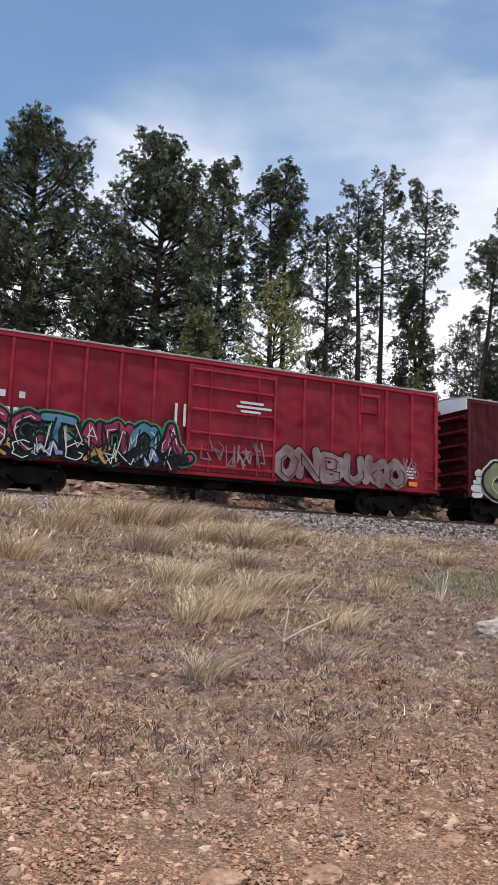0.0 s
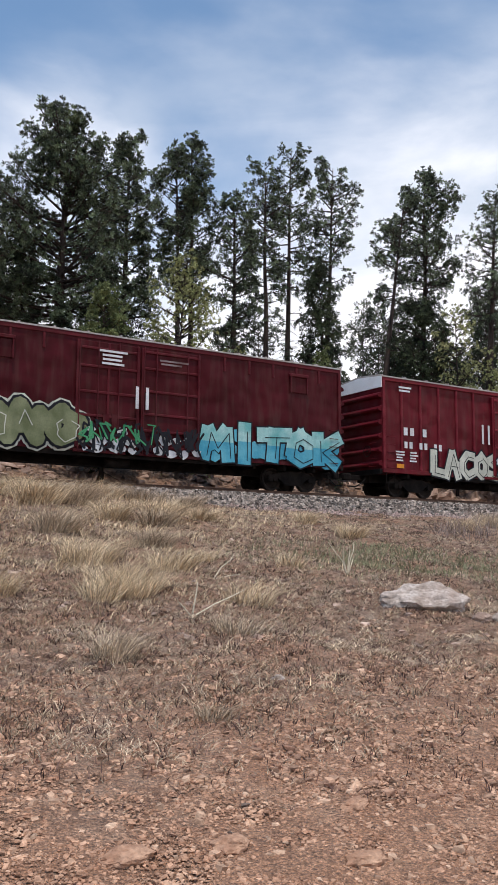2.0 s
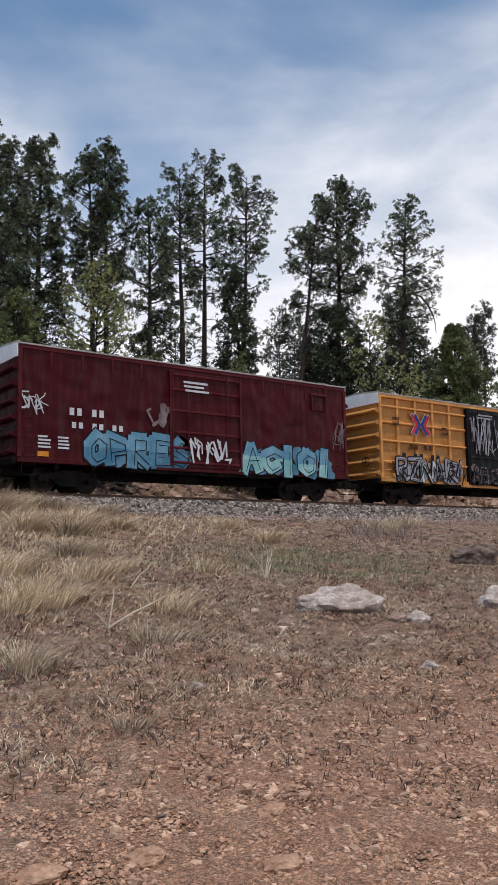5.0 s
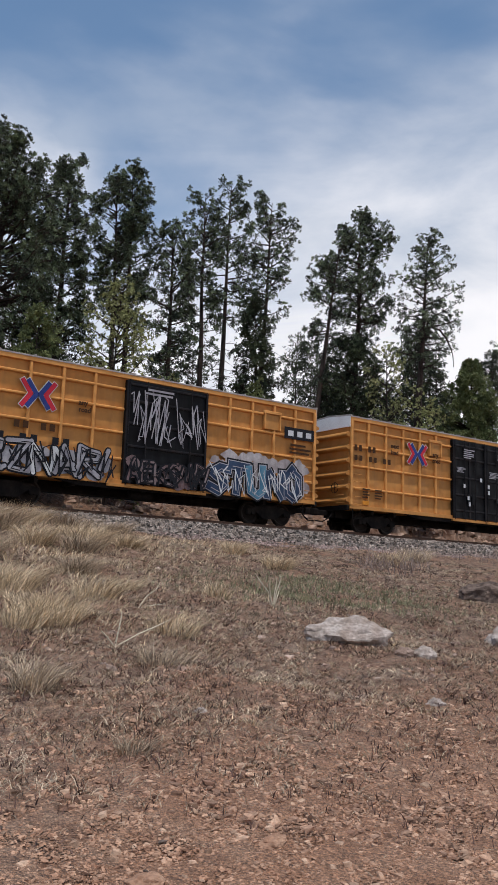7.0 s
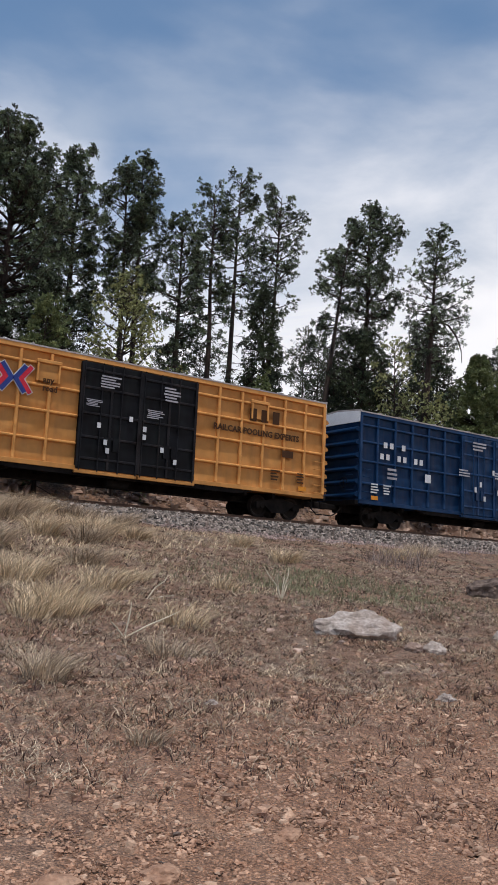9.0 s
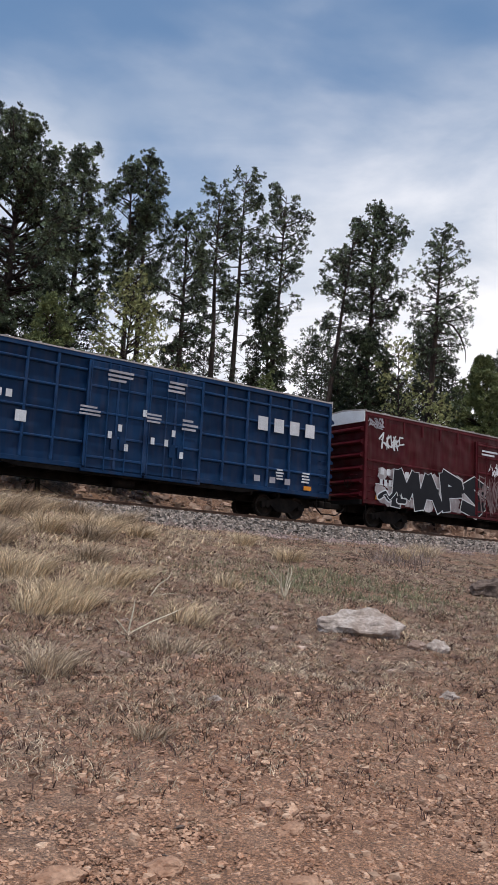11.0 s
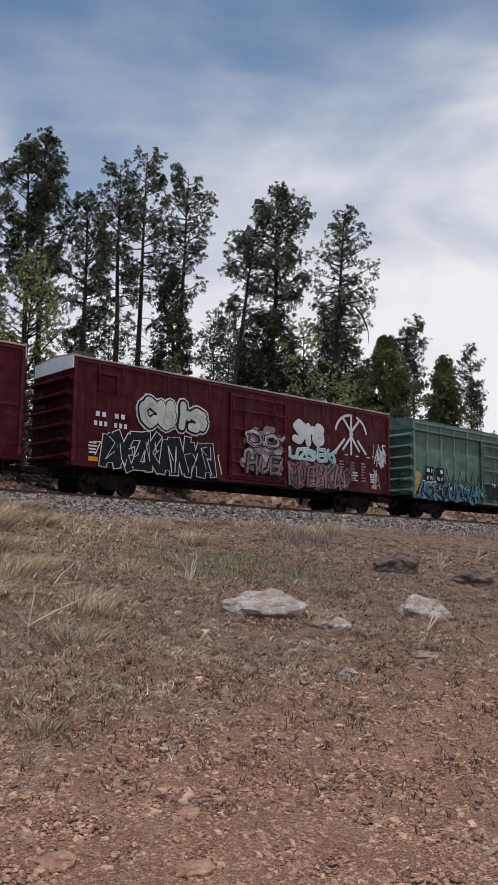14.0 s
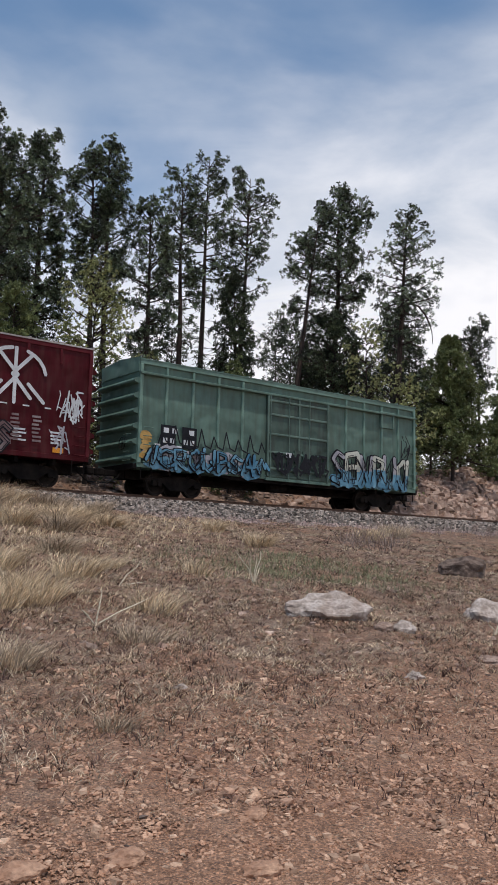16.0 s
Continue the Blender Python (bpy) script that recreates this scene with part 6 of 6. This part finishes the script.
# short grey-tan grass over the bank, in small bunches with bare dirt between
def bunches(n_, each, r0, r1, power, b0=6, b1=64, spread=0.05):
    x, y = wedge(n_, r0, r1, power, b0, b1)
    k = np.clip((y - 0.14 * x - 3.9) / 2.2, 0, 1) * np.clip(patchy(x, y, 1.3) * 1.5 + 0.1, 0.2, 1)
    ok = (rng.random(n_) < k) & (y < 25.6)
    x, y = np.repeat(x[ok], each), np.repeat(y[ok], each)
    a = rng.uniform(0, math.tau, len(x))
    q = spread * np.sqrt(rng.random(len(x)))
    lean = (np.cos(a) * rng.uniform(0.3, 1.9, len(x)) + 0.15, np.sin(a) * rng.uniform(0.3, 1.9, len(x)))
    h = np.repeat(rng.uniform(0.4, 1.25, ok.sum()), each)
    return x + np.cos(a) * q, y + np.sin(a) * q, lean, h


x, y, ln, h = bunches(38000, 6, 5.6, 34.0, 1.15)
blades("dry_grass", x, y, h * rng.uniform(0.022, 0.085, len(x)), 0.005 + 0.00045 * np.hypot(x, y), ln, STRAW_GREY, "short bunches of grey dry grass over the bank")
x, y, ln, h = bunches(5000, 9, 7.0, 44.0, 1.2)
blades("dry_grass", x, y, h * rng.uniform(0.025, 0.09, len(x)), 0.005 + 0.0004 * np.hypot(x, y), ln, STRAW, "pale bunches of straw grass over the bank")
x, y, ln, h = bunches(13000, 7, 6.0, 34.0, 1.0)
blades("dark_weeds", x, y, h * rng.uniform(0.02, 0.09, len(x)), 0.007 + 0.0006 * np.hypot(x, y), ln, WEED_RED, "low dark reddish weeds among the grass", category="weeds")
# straw on the hump towards the track
x, y = wedge(30000, 9.5, 29.0, 0.9, 6, 38)
ok = (rng.random(len(x)) < np.clip(1.25 - np.abs(np.degrees(np.arctan2(x, y)) - 20) / 16, 0, 1) * np.clip(patchy(x, y, 0.8, 1) + 0.25, 0, 1)) & (y < 25.9)
x, y = x[ok], y[ok]
blades("straw_grass", x, y, rng.uniform(0.05, 0.34, len(x)) * np.clip(patchy(x, y, 2.1, 1) * 1.5 - 0.1, 0.2, 1.1) * np.interp(y, [9, 14, 19, 23, 26], [0.4, 0.6, 1, 1, 0.45]), 0.007 + 0.0005 * np.hypot(x, y), leaning(len(x), 1.0, (0.40, 0.0)), STRAW, "pale straw grass bent by the wind")
# greenish patch
x, y = rng.normal(11.9, 1.5, 7000), rng.normal(13.6, 1.3, 7000)
ok = (y < 25) & (rng.random(len(x)) < np.clip(patchy(x, y, 1.6, 3) * 1.2, 0.1, 1))
x, y = x[ok], y[ok]
blades("green_grass", x, y, rng.uniform(0.04, 0.17, len(x)), np.full(len(x), 0.014), leaning(len(x), 0.8, (0.1, 0)), GRASS_GREEN, "thin green grass on the bank")
# straw litter lying flat
x, y = wedge(60000, 4.6, 20.0, 0.8)
ok = rng.random(len(x)) < np.clip((y - 0.13 * x - 2.6) / 4.0, 0.04, 1) * np.clip(patchy(x, y, 1.1, 5) * 1.4, 0.1, 1)
x, y = x[ok], y[ok]
blades("grass_litter", x, y, rng.uniform(0.012, 0.04, len(x)), 0.005 + 0.0004 * np.hypot(x, y), leaning(len(x), 4.0, (0, 0)), STRAW_GREY, "fallen straw litter on the dirt")
x, y = wedge(26000, 4.8, 13.0, 0.9)
ok = rng.random(len(x)) < np.clip((y - 0.13 * x - 2.4) / 2.5, 0.05, 1) * np.clip(patchy(x, y, 1.4, 8) * 1.4, 0.15, 1)
x, y = x[ok], y[ok]
blades("dark_litter", x, y, rng.uniform(0.010, 0.035, len(x)), 0.006 + 0.0004 * np.hypot(x, y), leaning(len(x), 3.0, (0, 0)), WEED_RED, "dark twigs and dead stems on the dirt", category="litter")
# reddish weeds and stubs
x, y = wedge(9000, 5.4, 22.0, 1.1)
ok = rng.random(len(x)) < np.clip(patchy(x, y, 1.0, 7) * 1.5 - 0.25, 0.05, 1)
x, y = x[ok], y[ok]
blades("red_weeds", x, y, rng.uniform(0.02, 0.10, len(x)), np.full(len(x), 0.010), leaning(len(x), 0.9, (0, 0)), WEED_RED, "dark reddish stubs of dead weeds", 0.2, category="weeds")

# upright dead stubs along the edge of the bare dirt
x, y = wedge(900, 5.8, 9.6, 1.0, 14, 60)
ok = rng.random(len(x)) < np.clip(patchy(x, y, 2.3, 4) * 2.4 - 0.9, 0.02, 1)
x, y = np.repeat(x[ok], 4), np.repeat(y[ok], 4)
x, y = x + rng.normal(0, 0.012, len(x)), y + rng.normal(0, 0.012, len(x))
blades("red_weeds", x, y, rng.uniform(0.02, 0.10, len(x)), np.full(len(x), 0.009), leaning(len(x), 0.6, (0, 0)), WEED_RED, "dark upright stubs of dead weeds on the dirt", 0.1, category="weeds")

# big clumps, each its own plant
CLUMPS = [(3.2, 7.55, 0.34, 0.20, 260), (3.36, 5.95, 0.17, 0.12, 130), (4.7, 10.7, 0.55, 0.42, 620), (4.2, 10.4, 0.42, 0.24, 300), (5.9, 17.0, 0.62, 0.40, 420),
          (9.5, 19.5, 0.60, 0.40, 420), (10.8, 19.9, 0.48, 0.30, 300), (3.05, 10.9, 0.36, 0.26, 260), (8.2, 22.4, 0.80, 0.6, 480), (9.7, 24.4, 0.75, 0.6, 480),
          (7.0, 21.6, 0.8, 0.6, 460), (6.1, 23.6, 0.8, 0.6, 420), (11.2, 24.6, 0.7, 0.6, 420), (4.9, 20.8, 0.7, 0.5, 380), (5.2, 13.4, 0.6, 0.45, 480), (6.3, 12.6, 0.5, 0.35, 340),
          (7.4, 15.6, 0.5, 0.35, 320), (2.9, 15.4, 0.55, 0.4, 320), (4.3, 24.6, 0.8, 0.6, 400), (7.6, 24.8, 0.8, 0.6, 420), (12.9, 24.8, 0.6, 0.5, 320), (8.2, 19.7, 0.55, 0.4, 360), (7.35, 13.5, 0.34, 0.25, 200), (13.6, 17.2, 0.42, 0.35, 240), (8.9, 18.7, 0.5, 0.35, 320), (8.6, 12.6, 0.35, 0.25, 160), (14.9, 21.0, 0.45, 0.3, 240), (20.0, 19.6, 0.5, 0.4, 260), (23.2, 21.5, 0.6, 0.5, 300), (6.0, 9.7, 0.4, 0.3, 220), (5.0, 8.3, 0.28, 0.3, 200)]
for k, (cx, cy, h, r, n_) in enumerate(CLUMPS):
    n_ = int(n_ * (1.9 if cy > 15 else 1.3))
    a, q = rng.uniform(0, math.tau, n_), r * np.sqrt(rng.random(n_))
    x, y = cx + np.cos(a) * q, cy + np.sin(a) * q
    out = 0.75 * q / r
    lx, ly = np.cos(a) * out + 0.35 + rng.normal(0, 0.4, n_), np.sin(a) * out + rng.normal(0, 0.4, n_)
    h = h * float(np.interp(cy, [5, 12, 14, 18, 25], [0.95, 0.78, 0.75, 1, 0.8]))
    o = blades("grass_clump", x, y, h * rng.uniform(0.4, 1.1, n_), 0.005 + 0.00038 * math.hypot(cx, cy) * np.ones(n_), (lx, ly), STRAW if cy > 9.5 and k % 4 else STRAW_GREY,
               "pale wind-bent clump of dry bunch grass" if h > 0.4 else "small grey clump of dry grass", 0.9, thing=True)
    o["group"] = "grass clumps on the bank"

# tall dead weeds along the ballast's edge
x, y = rng.uniform(14, 62, 3200), rng.uniform(23.0, 26.4, 3200)
x, y = np.concatenate([x, rng.normal(19.2, 1.3, 700), rng.normal(33.5, 3.0, 900)]), np.concatenate([y, rng.normal(19.0, 0.8, 700), rng.normal(23.6, 0.8, 900)])
clump = patchy(x, y, 1.0, 9) > 0.52
x, y = x[clump], y[clump]
blades("dead_weeds", x, y, rng.uniform(0.12, 0.75, len(x)) * np.clip(patchy(x, y, 2.4, 2) * 1.6, 0.3, 1.1), np.full(len(x), 0.018), leaning(len(x), 1.3, (0.1, 0)), WEED_GREY, "tall grey dead weeds at the foot of the ballast", 0.4, category="weeds")


def stalks(x, y, sets, label, seed):
    """A bleached dead plant of bare forked stems."""
    rnd = random.Random(seed)
    plant = tagged(new("dead_weed"), label, "weed", "bleached dead weeds")
    plant.matrix_basis = pose(x, y, float(rough_lift(np.array(x), np.array(y))))
    for dx, dz, bx_ in sets:
        bm = bmesh.new()
        tube(bm, [(0, 0, -0.02), (dx * 0.4, rnd.uniform(-0.05, 0.05), dz * 0.45), (dx * 0.75 + bx_, 0, dz * 0.75), (dx, rnd.uniform(-0.1, 0.1), dz)], [0.011, 0.010, 0.008, 0.004], 5)
        part("stem", bm, STALK, plant)
    return plant


stalks(9.25, 11.8, [(-0.35, 0.55, -0.02), (-0.12, 0.45, 0.0), (0.05, 0.5, 0.02), (0.18, 0.55, 0.0), (0.12, 0.35, 0.03)], "bleached forked dead weed standing in grass", 1)
stalks(6.75, 12.0, [(0.42, 0.38, 0.0), (0.45, 0.06, 0.0)], "bleached bent dry stalk", 2)
stalks(5.0, 9.4, [(0.75, 0.30, 0.0), (0.08, 0.40, 0.0), (-0.25, 0.22, 0)], "long bleached stalk leaning over grass", 3)
stalks(10.6, 7.9, [(0.35, 0.28, 0.05), (0.22, 0.30, 0.0), (-0.15, 0.2, 0)], "bleached curled dead weed", 4)
stalks(18.8, 13.6, [(-0.1, 0.6, 0.05), (0.5, 0.5, 0), (0.6, 0.25, 0), (0.05, 0.7, 0.08)], "bleached dead weed by dark rocks", 5)
stalks(22.5, 15.0, [(0.9, 0.35, 0), (-0.5, 0.5, 0), (0.3, 0.6, 0)], "bleached fallen branch in the grass", 6)
o = stalks(2.1, 13.2, [(0, 0.5, 0), (0.06, 0.42, 0), (-0.06, 0.36, 0)], "dark upright dead weed", 7)
for ch in o.children:
    ch.data.materials[0] = WEED_RED

motions()
